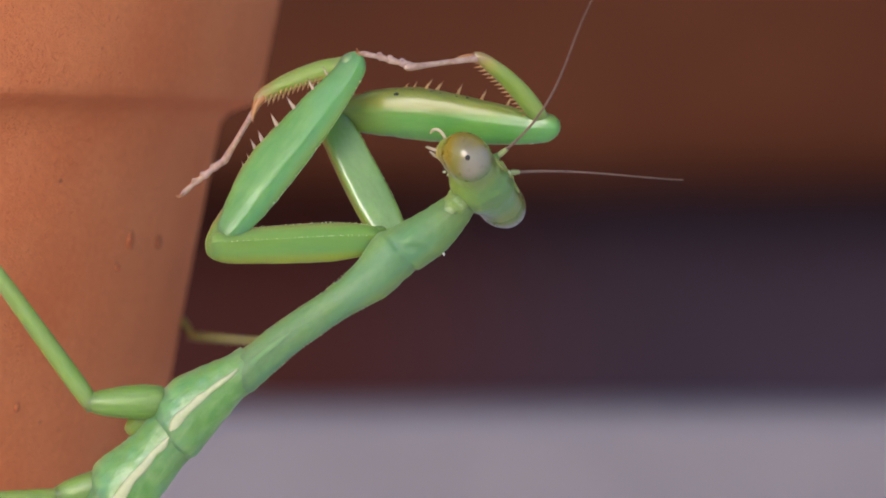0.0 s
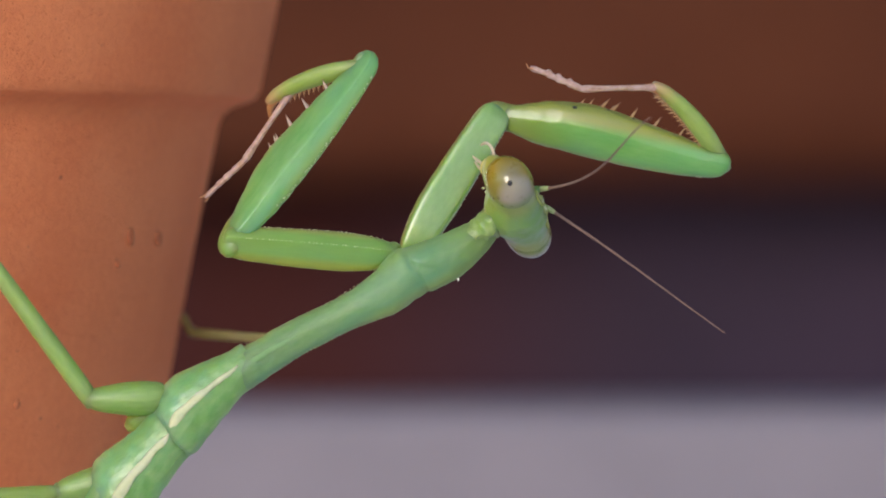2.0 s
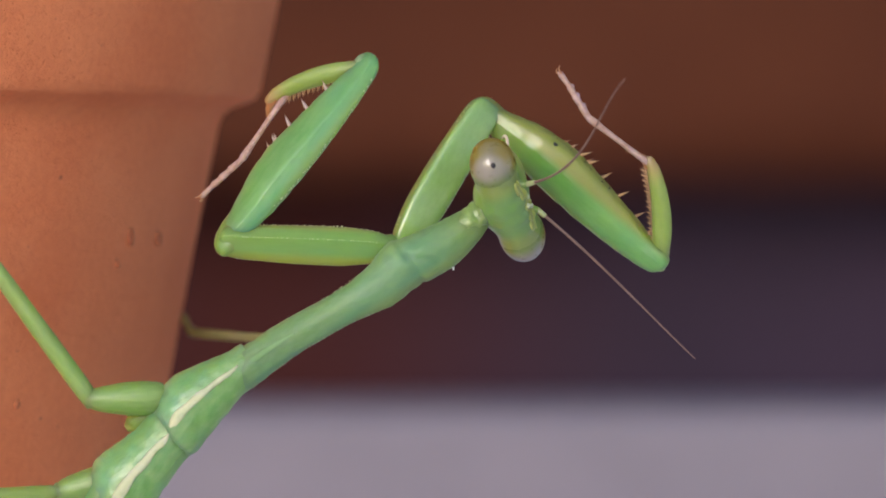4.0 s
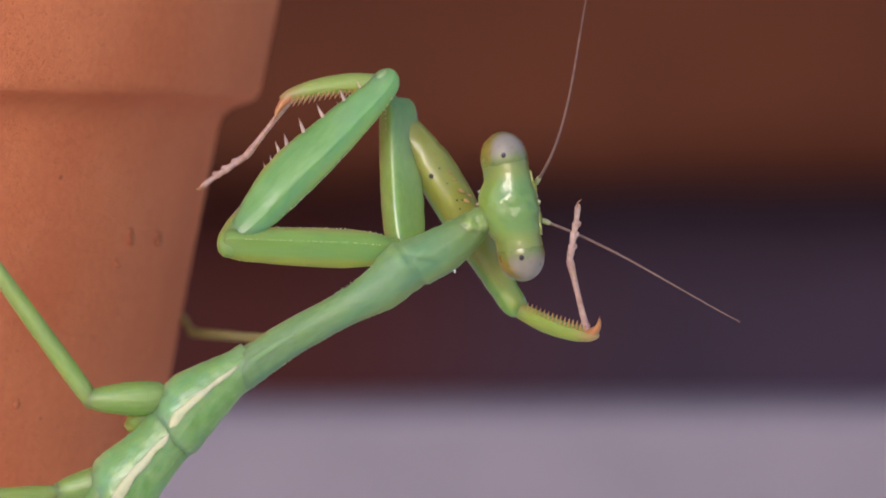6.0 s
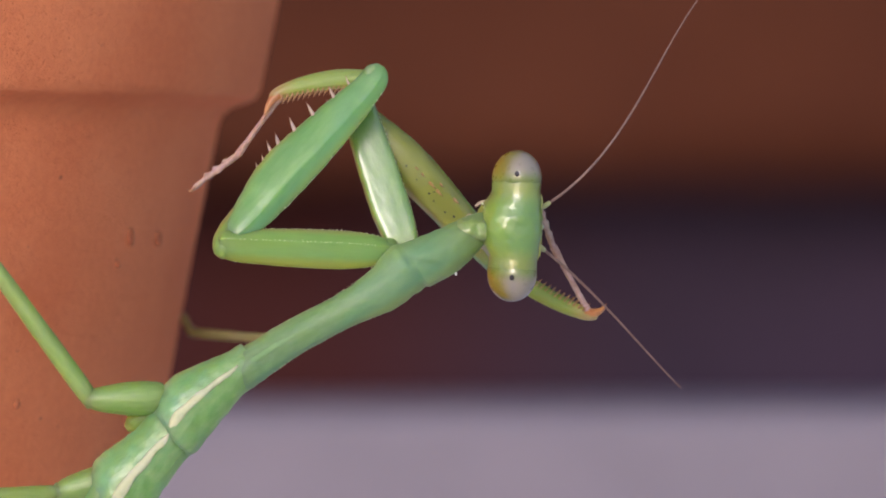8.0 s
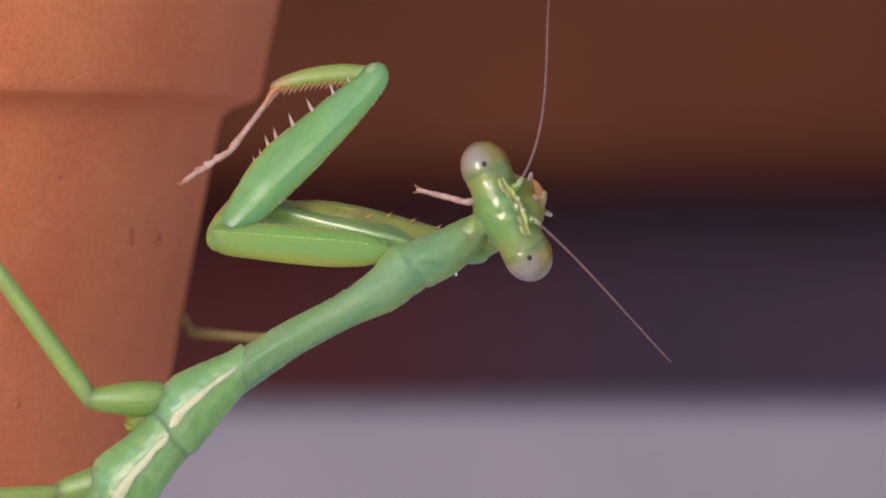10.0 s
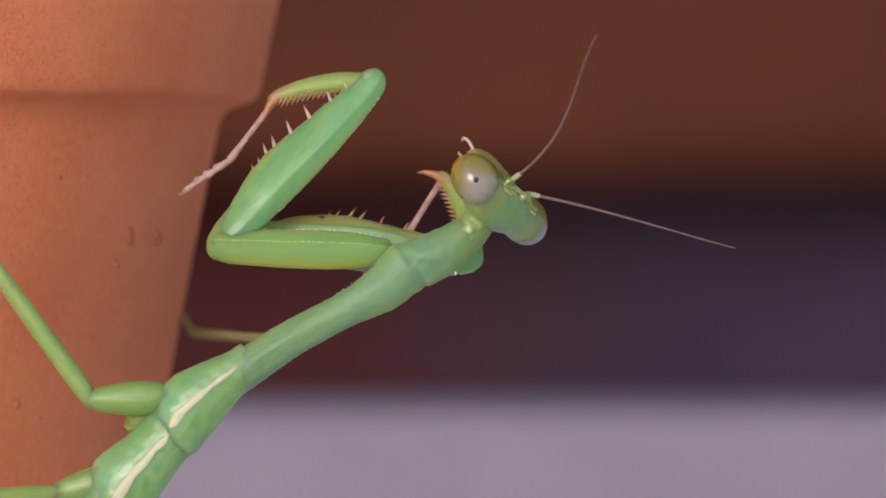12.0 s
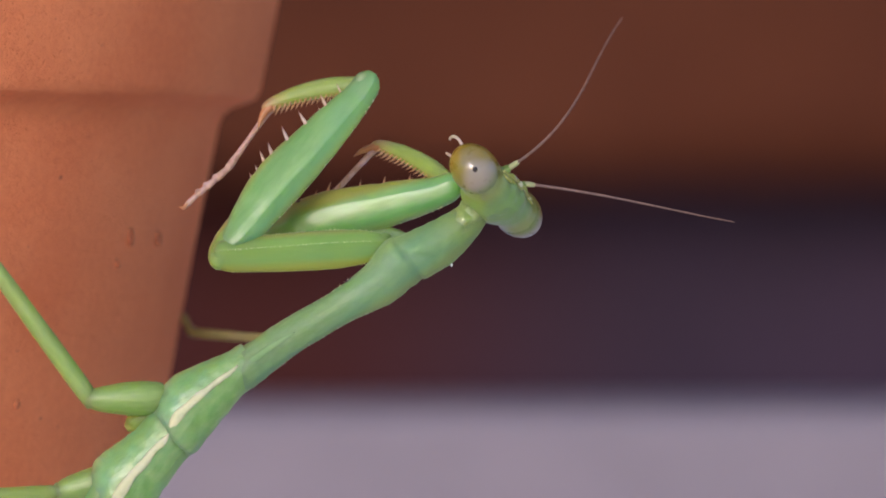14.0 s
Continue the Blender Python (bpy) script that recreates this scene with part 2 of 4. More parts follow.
def ball(radii, centre=(0, 0, 0), u=24, v=16, bm=None):
    bm = bm or bmesh.new()
    m = Matrix.Translation(Vector(centre) * MM) @ Matrix.Diagonal((*[r * MM for r in radii], 1))
    bmesh.ops.create_uvsphere(bm, u_segments=u, v_segments=v, radius=1, matrix=m)
    return bm


def lathe(profile, sides=180):
    """profile: radius and height in mm, closed."""
    bm = bmesh.new()
    made = [[bm.verts.new((r * math.cos(a) * MM, r * math.sin(a) * MM, z * MM)) for r, z in profile]
            for a in np.linspace(0, 2 * math.pi, sides, endpoint=False)]
    for a, b in zip(made, made[1:] + made[:1]):
        for k in range(len(profile)):
            q = (k + 1) % len(profile)
            bm.faces.new((a[k], b[k], b[q], a[q]))
    return bm


def block(size, bevel=2.0):
    """A box in mm with its middle at the origin, edges rounded."""
    bm = bmesh.new()
    bmesh.ops.create_cube(bm, size=1, matrix=Matrix.Diagonal((*[s * MM for s in size], 1)))
    bmesh.ops.bevel(bm, geom=list(bm.edges), offset=bevel * MM, segments=3, profile=0.5, affect="EDGES")
    return bm


def spot(x, z, y=0.0):
    """A place y mm behind the plane of focus, at x and z mm as they show on that plane."""
    k = 1 + y * MM / REACH
    return Vector((x * k, y, z * k)) * MM


def limb(p, q, ref):
    """The pose of a limb at p whose x points to q and whose y leans to ref."""
    x = (q - p).normalized()
    y = (ref - x * ref.dot(x)).normalized()
    m = Matrix((x, y, x.cross(y))).transposed().to_4x4()
    m.translation = p
    return m


# ---- setting ----
FLOOR_Z = -62.0
bm = bmesh.new()
bmesh.ops.create_grid(bm, x_segments=40, y_segments=40, size=40)
ground = part("ground", bm, PAVING, m=pose(0, 0, FLOOR_Z * MM))
tagged(ground, "plain white tabletop under the flower pot", "ground", kind="structure")

BACK = 0.75           # from the mantis to the back wall
ledge = part("ledge", block((3000, 45, 51.4), 2), CONCRETE, m=pose(0, 0.2475, (FLOOR_Z + 25.7) * MM))
tagged(ledge, "low pale grey concrete ledge behind the flower pot", "ledge", kind="structure")

wall = part("wall_back", block((3000, 20, 1200), 2), SLATE, m=pose(0, BACK + 0.01, 0.53))
tagged(wall, "dark slate painted wall behind the ledge", "wall", kind="structure")

beam = part("timber_beam", block((3000, 36, 500), 9), TIMBER, m=pose(0, BACK - 0.0185, 0.2575))
tagged(beam, "brown stained timber beam on the dark wall", "beam", kind="structure")


# ---- flower pot ----
def flower_pot(x, y):
    pot = thing("flower_pot", "small plain terracotta flower pot with a thick rim", "flower pot", (x * MM, y * MM, FLOOR_Z * MM))
    up = -FLOOR_Z
    foot, neck = 21.6, 35.05           # radii at the foot and below the rim
    body = [(foot - 4, 0), (foot - 0.8, 0), (foot, 0.8)]
    for k in range(1, 25):
        h = 0.8 + (up + 5.2) * k / 24
        r = foot + (neck - foot) * h / (up + 6) + 0.06 * math.sin(h * 1.7) + 0.05 * math.sin(h * 0.61)
        body.append((r, h))
    body += [(neck + 0.1, up + 6.6), (neck - 2, up + 6.8), (neck - 3.4, up + 4), (foot - 4, 4)]
    part("body", lathe(body), CLAY, pot)
    rim = [(neck - 3.2, up + 4.8), (neck - 0.32, up + 4.6), (neck - 0.1, up + 5.6), (neck + 0.1, up + 6.2), (neck + 0.5, up + 6.6), (neck + 1.1, up + 6.85), (neck + 1.55, up + 7.0), (neck + 1.8, up + 7.2),
           (neck + 1.95, up + 7.6), (neck + 3.0, up + 12.6), (neck + 4.45, up + 18.6), (neck + 4.25, up + 19.6), (neck + 3.15, up + 20.2),
           (neck + 0.75, up + 20.1), (neck + 0.15, up + 19.4), (neck - 1.6, up + 9)]
    part("rim", lathe(rim), CLAY, pot)
    for turn, h, wide, tall in ((-23.1, 62.6, 0.30, 0.5), (-17.2, 62.5, 0.42, 0.36), (-24.5, 61.3, 0.16, 0.2), (-36, 55.0, 0.2, 0.26)):
        r = foot + (neck - foot) * h / (up + 6)
        part("stain", ball((0.10, wide, tall), (r, 0, h), 14, 10), STAIN, pot, "small dark brown stain", pose(0, 0, 0, 0, 0, turn))
    return pot


flower_pot(-45.6, 30)


# ---- praying mantis ----
WAIST = spot(-8.78, -5.35)
mantis = thing("praying_mantis", "young green praying mantis cleaning its forelegs, clinging to a pot", "praying mantis", WAIST)
TOWARDS = Vector((0, -1, 0))


def still(name, p, q, bm, material, ref, parent=mantis, label=""):
    """A part that keeps its place, laid from p to q."""
    return part(name, bm, material, parent, label, Matrix.Translation(-WAIST) @ limb(p, q, ref))


def ridge(name, parent, rows, material, label="", lift=0.0):
    return part(name, loft([(x, y, z + lift, wy, wz) for x, y, z, wy, wz in rows], 12, 5, rough=0.15), material, parent, label)


# thorax and abdomen: x runs along the body, z to the back
def shouldered(bm):
    """Raises the soft shoulder on the thorax and cuts the crease beside it."""
    for v in bm.verts:
        x, y, z = v.co / MM
        if z > 0.1:
            lift = 0.11 * math.exp(-((x - 9.35) / 0.42) ** 2 - ((y - 0.15) / 0.34) ** 2)
            along = max(0.0, min(1.0, ((x - 8.75) * 0.75 - (y - 0.25) * 0.66) / 1.3))
            off = math.hypot(x - (8.75 + 0.75 * 1.3 * along), y - (0.25 - 0.66 * 1.3 * along))
            v.co.z += (lift - 0.06 * math.exp(-(off / 0.13) ** 2)) * MM
    return bm


prothorax = part("prothorax", shouldered(loft([
    (-0.45, 0, 0, 0.78, 0.68), (0, 0, 0, 0.87, 0.74), (0.5, 0.03, 0, 0.86, 0.72), (1.2, 0.06, 0, 0.83, 0.68), (2.5, 0.08, 0, 0.80, 0.62), (5.0, -0.09, 0, 0.78, 0.62),
    (6.9, -0.22, 0, 0.99, 0.76), (8.0, -0.02, 0, 1.16, 0.90), (8.45, 0.03, 0, 1.18, 0.93), (8.75, 0.0, 0, 1.10, 0.85), (9.05, -0.10, 0, 1.12, 0.90), (10.2, -0.24, 0, 1.04, 0.86),
    (11.2, -0.22, 0, 0.90, 0.76), (11.9, -0.16, 0, 0.74, 0.62), (12.4, -0.12, 0, 0.58, 0.5), (12.7, -0.10, 0, 0.40, 0.36), (12.8, -0.10, 0, 0.2, 0.2)], 56, 12, 1.85, rough=0.05)), THORAX_GREEN, mantis)
ridge("keel", prothorax, [(0.1, 0.14, 0.64, 0.04, 0.03), (0.7, 0.16, 0.67, 0.16, 0.07), (1.8, 0.16, 0.61, 0.14, 0.06), (2.8, 0.12, 0.575, 0.06, 0.05)], KEEL, "pale ridge")
bm = tube([(10.15, -1.22, 0.1), (10.2, -1.32, 0.12), (10.14, -1.40, 0.14)], [0.05, 0.045, 0.03], 8, 3)
part("bristle", bm, WHITE, prothorax, "tiny white bristle")
bm = bmesh.new()
for k in range(48):
    x = 0.9 + k * 0.145
    for side in (1, -1):
        w = np.interp(x, [0, 2.5, 5, 6.9, 8], [0.86, 0.80, 0.78, 0.99, 1.16])
        c = np.interp(x, [0, 2.5, 5, 6.9, 8], [0, 0.08, -0.09, -0.22, -0.02])
        ball([0.016 + 0.016 * random.random()] * 3, (x + random.uniform(-0.08, 0.08), c + side * w * 0.985, random.uniform(-0.12, 0.1)), 6, 4, bm)
part("edge_beading", bm, BEAD, prothorax)

MESO_A, MESO_B = spot(-8.75, -5.1, 0.1), spot(-11.85, -8.15, 0.1)
mesothorax = still("mesothorax", MESO_A, MESO_B, loft([
    (-0.5, 0, 0, 0.80, 0.70), (-0.1, 0.02, 0, 0.88, 0.77), (0.35, -0.05, 0, 0.98, 0.85), (0.55, -0.08, 0, 1.00, 0.87), (1.3, -0.25, 0, 1.16, 0.96), (2.6, -0.40, 0, 1.45, 1.07), (3.6, -0.30, 0, 1.48, 1.11), (4.1, -0.16, 0, 1.40, 1.12), (4.45, -0.05, 0, 1.27, 1.07), (4.7, 0.05, 0, 1.0, 0.9)],
    44, 8, 1.75, rough=0.05), ABDOMEN_GREEN, TOWARDS.cross(MESO_B - MESO_A))
ridge("stripe", mesothorax, [(0.25, -0.18, 0.80, 0.04, 0.04), (0.7, -0.20, 0.87, 0.10, 0.06), (1.3, -0.30, 0.91, 0.13, 0.06), (1.9, -0.36, 0.96, 0.13, 0.06), (2.4, -0.42, 1.0, 0.18, 0.06), (3.1, -0.44, 1.05, 0.17, 0.06), (3.7, -0.44, 1.06, 0.24, 0.07), (4.05, -0.38, 1.05, 0.2, 0.06), (4.3, -0.34, 1.0, 0.08, 0.05)], CREAM, "cream dorsal stripe", 0.045)
META_A, META_B = spot(-11.95, -8.05, 0.15), spot(-14.35, -11.0, 0.3)
metathorax = still("metathorax", META_A, META_B, loft([
    (-0.6, 0, 0, 1.18, 1.02), (0, 0, 0, 1.27, 1.06), (0.4, -0.02, 0, 1.28, 1.06), (0.9, -0.05, 0, 1.28, 1.04), (2.0, -0.15, 0, 1.45, 1.16), (3.0, -0.22, 0, 1.62, 1.21), (3.7, -0.14, 0, 1.56, 1.2), (4.1, -0.05, 0, 1.42, 1.15), (4.5, 0, 0, 1.1, 1.0)],
    44, 8, 1.75, rough=0.05), ABDOMEN_GREEN, TOWARDS.cross(META_B - META_A))
ridge("stripe", metathorax, [(0.15, -0.04, 0.98, 0.06, 0.05), (0.6, -0.02, 1.01, 0.16, 0.06), (1.1, -0.10, 1.01, 0.14, 0.06), (1.8, -0.08, 1.09, 0.20, 0.06), (2.5, -0.14, 1.13, 0.19, 0.07), (3.3, -0.08, 1.17, 0.26, 0.07), (3.8, -0.06, 1.15, 0.22, 0.06), (4.05, 0.0, 1.08, 0.1, 0.05)], CREAM, "cream dorsal stripe", 0.045)
ABD_A, ABD_B = spot(-14.3, -10.75, 0.3), spot(-19.5, -20.5, 4)
abdomen = still("abdomen", ABD_A, ABD_B, loft([
    (-0.6, 0, 0, 1.1, 0.95), (0, 0, 0, 1.40, 1.13), (1.5, 0, 0, 1.5, 1.2), (1.8, 0, 0, 1.42, 1.15), (3.4, 0, 0, 1.7, 1.3), (3.7, 0, 0, 1.62, 1.25), (6, 0, 0, 1.9, 1.4), (10, 0, 0, 1.6, 1.2), (13, 0, 0, 0.8, 0.7), (14, 0, 0, 0.2, 0.2)],
    26, 5, rough=0.05), ABDOMEN_GREEN, TOWARDS.cross(ABD_B - ABD_A))
ridge("stripe", abdomen, [(0.1, 0, 1.05, 0.06, 0.04), (0.8, 0, 1.12, 0.2, 0.1), (3, 0, 1.25, 0.2, 0.1), (6, 0, 1.36, 0.1, 0.06)], CREAM, "cream dorsal stripe", 0.045)

# walking legs
UP = Vector((0, 0, 1))


def walking_leg(points, radii, material=LEG_GREEN, foot=True):
    """Coxa, femur, tibia and foot through points that lie in mm on the plane of focus."""
    at = [spot(*p) for p in points]
    names = ("walking_coxa", "walking_femur", "walking_tibia", "walking_foot")
    for k, (p, q) in enumerate(zip(at, at[1:])):
        length = (q - p).length / MM
        r0, r1, r2 = radii[k]
        rows = [(-0.5 * r0, 0, 0, r0 * 0.5, r0 * 0.5), (0, 0, 0, r0, r0 * 0.9), (length * 0.35, 0, 0, r1, r1 * 0.85), (length * 0.8, 0, 0, (r1 + r2) / 2, (r1 + r2) * 0.45),
                (length, 0, 0, r2, r2 * 0.9), (length + 0.5 * r2, 0, 0, r2 * 0.5, r2 * 0.5)]
        piece = still(names[k], p, q, loft(rows, 16, 5, rough=0.04), material, UP if abs((q - p).normalized().z) < 0.9 else TOWARDS)
        if k == 0:
            part("joint", ball((r2 * 0.85, r2 * 1.0, r2 * 0.9), (length, 0, 0)), material, piece)


walking_leg([(-12.5, -6.6, 0.2), (-15.6, -6.65, 0.0), (-21.2, 1.05, -0.5), (-23.6, -3.2, 2.0), (-23.7, -4.7, 3.7)],
            [(0.70, 0.78, 0.42), (0.40, 0.43, 0.28), (0.28, 0.26, 0.2), (0.18, 0.16, 0.12)])
walking_leg([(-14.7, -10.2, 0.4), (-16.95, -10.75, 0.4), (-25.0, -11.2, -3.5), (-27.0, -16.0, -1.5), (-27.0, -18, 2.6)],
            [(0.70, 0.74, 0.45), (0.32, 0.34, 0.28), (0.26, 0.24, 0.2), (0.18, 0.16, 0.12)])
walking_leg([(-9.6, -6.0, 1.2), (-7.6, -4.5, 3.0), (-7.0, -4.05, 11.0), (-11.1, -3.7, 29.0), (-11.5, -3.0, 31.5)],
            [(0.55, 0.5, 0.4), (0.36, 0.34, 0.28), (0.26, 0.22, 0.20), (0.20, 0.18, 0.14)], FAR_LEG)
p, q = spot(-13.2, -7.4, 0.9), spot(-14.1, -8.0, 1.3)
still("hind_lobe", p, q, loft([(-0.5, 0, 0, 0.3, 0.3), (0, 0, 0, 0.52, 0.4), (0.6, 0, 0, 0.46, 0.4), (1.0, 0, 0, 0.22, 0.2)], 16, 4), LEG_GREEN, UP)


# forelegs
def cone(length, radius, bend=0.15):
    return tube([(0, 0, 0), (length * 0.5, bend * length * 0.4, 0), (length, bend * length, 0)], [radius, radius * 0.6, radius * 0.06], 8, 3)


COXA_MM, FEMUR_MM, TIBIA_MM, META_MM, TARSUS_MM = 7.3, 10.25, 4.6, 3.6, 2.7


# cross-sections of the forelegs: +y to the spines; +z of the femur and -z of the coxa are the sides that show
BACK_HALF = [(-0.85, -0.5), (-0.35, -0.94), (0.35, -0.96), (0.87, -0.55)]
FEMUR_OUTSIDE = [(1, 0), (0.92, 0.48), (0.62, 0.84), (0.05, 1.0), (-0.46, 0.95), (-0.64, 0.74), (-0.93, 0.3), (-1, -0.05), *BACK_HALF]
FEMUR_INSIDE = [(1, 0), (0.97, 0.5), (0.78, 0.82), (0.35, 0.99), (0.1, 1.02), (-0.5, 0.86), (-0.9, 0.48), (-1, 0), *BACK_HALF]
COXA_OUTSIDE = [(y, -z) for y, z in [(1, 0), (0.88, 0.5), (0.46, 0.93), (0.32, 1.0), (0.12, 0.93), (-0.5, 0.74), (-0.92, 0.4), (-1, 0), *BACK_HALF]]
COXA_INSIDE = [(y, -z) for y, z in [(1, 0.2), (0.98, 0.65), (0.84, 0.96), (0.3, 1.0), (-0.3, 1.0), (-0.84, 0.95), (-0.98, 0.6), (-1, 0), *BACK_HALF]]


def foreleg(inner):
    """The parts of one foreleg. inner: +1 or -1, the side of z that faces the other foreleg."""
    deep, wide = (1.0, 1.0) if inner < 0 else (1.35, 1.02)
    coxa = part("fore_coxa", loft([(x, cy, cz, wy * wide, wz * deep) for x, cy, cz, wy, wz in [
        (-0.4, 0, 0, 0.30, 0.3), (0, 0, 0, 0.46, 0.4), (0.9, 0.0, 0, 0.72, 0.54), (2.4, -0.03, 0, 0.86, 0.58), (4.6, -0.03, 0, 0.84, 0.56), (6.3, -0.02, 0, 0.77, 0.55),
        (6.9, 0.0, 0, 0.75, 0.55), (7.3, 0.02, 0, 0.69, 0.50), (7.62, 0.05, 0, 0.48, 0.38), (7.76, 0.07, 0, 0.15, 0.15)]], 22, 5, rough=0.03, section=COXA_OUTSIDE if inner < 0 else COXA_INSIDE), COXA_GREEN if inner < 0 else MINT, mantis)
    bm = bmesh.new()
    for k in range(36):
        x = 0.7 + k * 0.18
        w = np.interp(x, [0, 0.9, 2.4, 6.3, 7.2], [0.48, 0.74, 0.87, 0.79, 0.72])
        for y, z in ((w * 0.98, 0.0), (-w * 0.98, 0.0), (0.32 * w, -0.585)) if inner < 0 else ((w * 1.0, -0.35), (-w * 1.0, -0.35)):
            small = 0.6 if abs(z) > 0.5 else 1.0
            ball([(0.026 + 0.022 * random.random()) * small] * 3, (x + random.uniform(-0.08, 0.08), y, z), 6, 4, bm)
    part("edge_beading", bm, BEAD, coxa, "row of tiny pale beads")

    # seen from outside, the femur's rounded base overlaps its sheath; from inside, it grows out of it
    if inner < 0:
        base = [(0.32, 0.0, 0.1, 0.14, 0.12), (0.45, 0.0, 0.1, 0.36, 0.28), (0.8, 0.02, 0.08, 0.60, 0.42), (1.5, 0.05, 0.04, 0.80, 0.52), (2.3, 0.11, 0, 0.96, 0.58)]
        sheath = [(-0.55, 0.02, -0.08, 0.2, 0.2), (-0.38, 0.04, -0.08, 0.42, 0.36), (0.0, 0.08, -0.08, 0.64, 0.48), (0.6, 0.2, -0.08, 0.68, 0.50), (1.3, 0.38, -0.12, 0.58, 0.44), (2.0, 0.55, -0.14, 0.40, 0.34), (2.6, 0.68, -0.14, 0.16, 0.16)]
    else:
        base = [(0.2, 0.0, 0, 0.28, 0.22), (0.5, 0.0, 0, 0.54, 0.36), (1.0, 0.01, 0, 0.68, 0.42), (1.6, 0.05, 0, 0.85, 0.50), (2.3, 0.11, 0, 1.02, 0.58)]
        sheath = [(-0.6, 0, 0, 0.2, 0.2), (-0.42, 0, 0, 0.42, 0.36), (-0.1, 0, 0, 0.60, 0.50), (0.7, 0, 0, 0.63, 0.50), (1.4, 0.02, 0, 0.66, 0.50), (1.8, 0.03, 0, 0.54, 0.4), (2.0, 0.03, 0, 0.2, 0.2)]
    part("coxal_joint", ball((0.34, 0.24, 0.3), (0.1, 0.36, 0), 14, 10), COXA_GREEN, coxa)
    thick = 1.0 if inner < 0 else 1.4
    femur = part("fore_femur", loft([(x, cy, cz, wy, wz * thick) for x, cy, cz, wy, wz in [*base, (3.2, 0.18, 0, 1.10, 0.66), (4.6, 0.18, 0, 1.17, 0.66),
        (6.4, 0.06, 0, 1.06, 0.60), (8.2, -0.04, 0, 0.88, 0.50), (9.4, -0.10, 0, 0.71, 0.43), (10.2, -0.03, 0, 0.63, 0.40), (10.6, 0.02, 0, 0.36, 0.3), (10.72, 0.02, 0, 0.12, 0.12)]],
        30, 5, rough=0.04, section=FEMUR_INSIDE if inner > 0 else FEMUR_OUTSIDE), INNER_GREEN if inner > 0 else GREEN, mantis)
    part("trochanter", loft(sheath, 24, 5, rough=0.03), COXA_GREEN if inner < 0 else INNER_GREEN, femur)
    for side in (1, -1):
        part("knee_lobe", ball((0.36, 0.27, 0.2), (10.15, 0.22, side * 0.23 * thick), 18, 12), MEMBRANE, femur, "pale lobe at the knee")

    bm = bmesh.new()
    for k in range(56):
        x = 1.4 + k * 0.152
        w = np.interp(x, [1.4, 2.2, 3.2, 4.6, 6.4, 8.2, 9.4, 10.2], [0.66, 0.79, 0.94, 0.99, 1.0, 0.92, 0.81, 0.66])
        ball([0.028 + 0.024 * random.random()] * 3, (x + random.uniform(-0.08, 0.08), -w * 0.99, random.uniform(-0.05, 0.05)), 6, 4, bm)
    part("edge_beading", bm, BEAD, femur, "row of tiny pale beads")

    def upper(x):
        return float(np.interp(x, [2, 3.2, 4.6, 6.4, 8.2, 9.4], [0.93, 1.22, 1.28, 1.08, 0.83, 0.60]))

    seed = None
    long_at = [(3.55, 0.62, 0.1), (3.95, 0.7, 0.2), (4.5, 0.95, 0.15), (5.0, 0.9, 0.05)]
    outer_at = [(4.9, 0.7, -0.30), (5.9, 0.92, -0.30), (7.0, 0.86, -0.28), (8.2, 0.72, -0.25), (9.1, 0.5, -0.2)]
    inner_at = [(4.6 + 0.3 * k, 0.26 + 0.14 * (k % 2), 0.40 - 0.014 * k) for k in range(16)]
    if inner > 0:        # a broad under side, its rows of spines further apart
        long_at = [(x, tall, -0.12) for x, tall, z in long_at]
        outer_at = [(x, tall, -0.42) for x, tall, z in outer_at]
        inner_at = [(x, tall * 0.8, z + 0.06) for x, tall, z in inner_at]
    for x, tall, z in (*long_at, *outer_at, *inner_at):
        tall *= 0.9 if inner < 0 else 0.76
        lean = 70 + random.uniform(-6, 6)
        m = pose(x * MM, (upper(x) * (0.93 if abs(z) < 0.25 else 0.84)) * MM, inner * z * MM, -inner * z * 60, 0, lean)
        if seed is None:
            seed = part("spine", cone(1.0, 0.135, -0.12), SPINE if inner < 0 else TOOTH, femur)
            seed.matrix_basis = m @ Matrix.Scale(tall, 4)
        else:
            again(seed, m, tall)
    dots = [(3.5, 1.0, 0.16), (4.75, 0.85, 0.12), (5.15, 0.66, 0.05)]
    if inner > 0:
        for x, z, r in ((3.3, 0.15, 0.08), (3.7, -0.12, 0.07), (4.05, 0.22, 0.06), (4.9, 0.22, 0.07), (5.0, 0.02, 0.07), (5.3, 0.30, 0.06), (5.65, 0.08, 0.07), (6.05, 0.26, 0.06), (6.5, 0.1, 0.06)):
            part("spot", ball((r, 0.05, r * 0.8), (0, 0, 0), 14, 10), BLACK, femur, "black spot", pose(x * MM, float(np.interp(x, [3.2, 4.6, 6.4], [1.28, 1.35, 1.12])) * 0.98 * MM, z * MM, 0, 0, -3))
        for x, r in ((3.4, 0.15), (4.75, 0.12)):
            part("spot", ball((r, r * 0.8, 0.06), (0, 0, 0), 14, 10), BLACK, femur, "black spot", pose(x * MM, 1.14 * MM, 0.62 * MM, -50))
        dots = []
    for x, y, r in dots:
        high = 0.65 * (1 - ((y - 0.19) / 1.13) ** 1.75) ** (1 / 1.75)
        part("spot", ball((r, r * 0.9, 0.07), (0, 0, 0), 14, 10), BLACK, femur, "black spot", pose(x * MM, y * MM, inner * high * MM, -inner * 40))

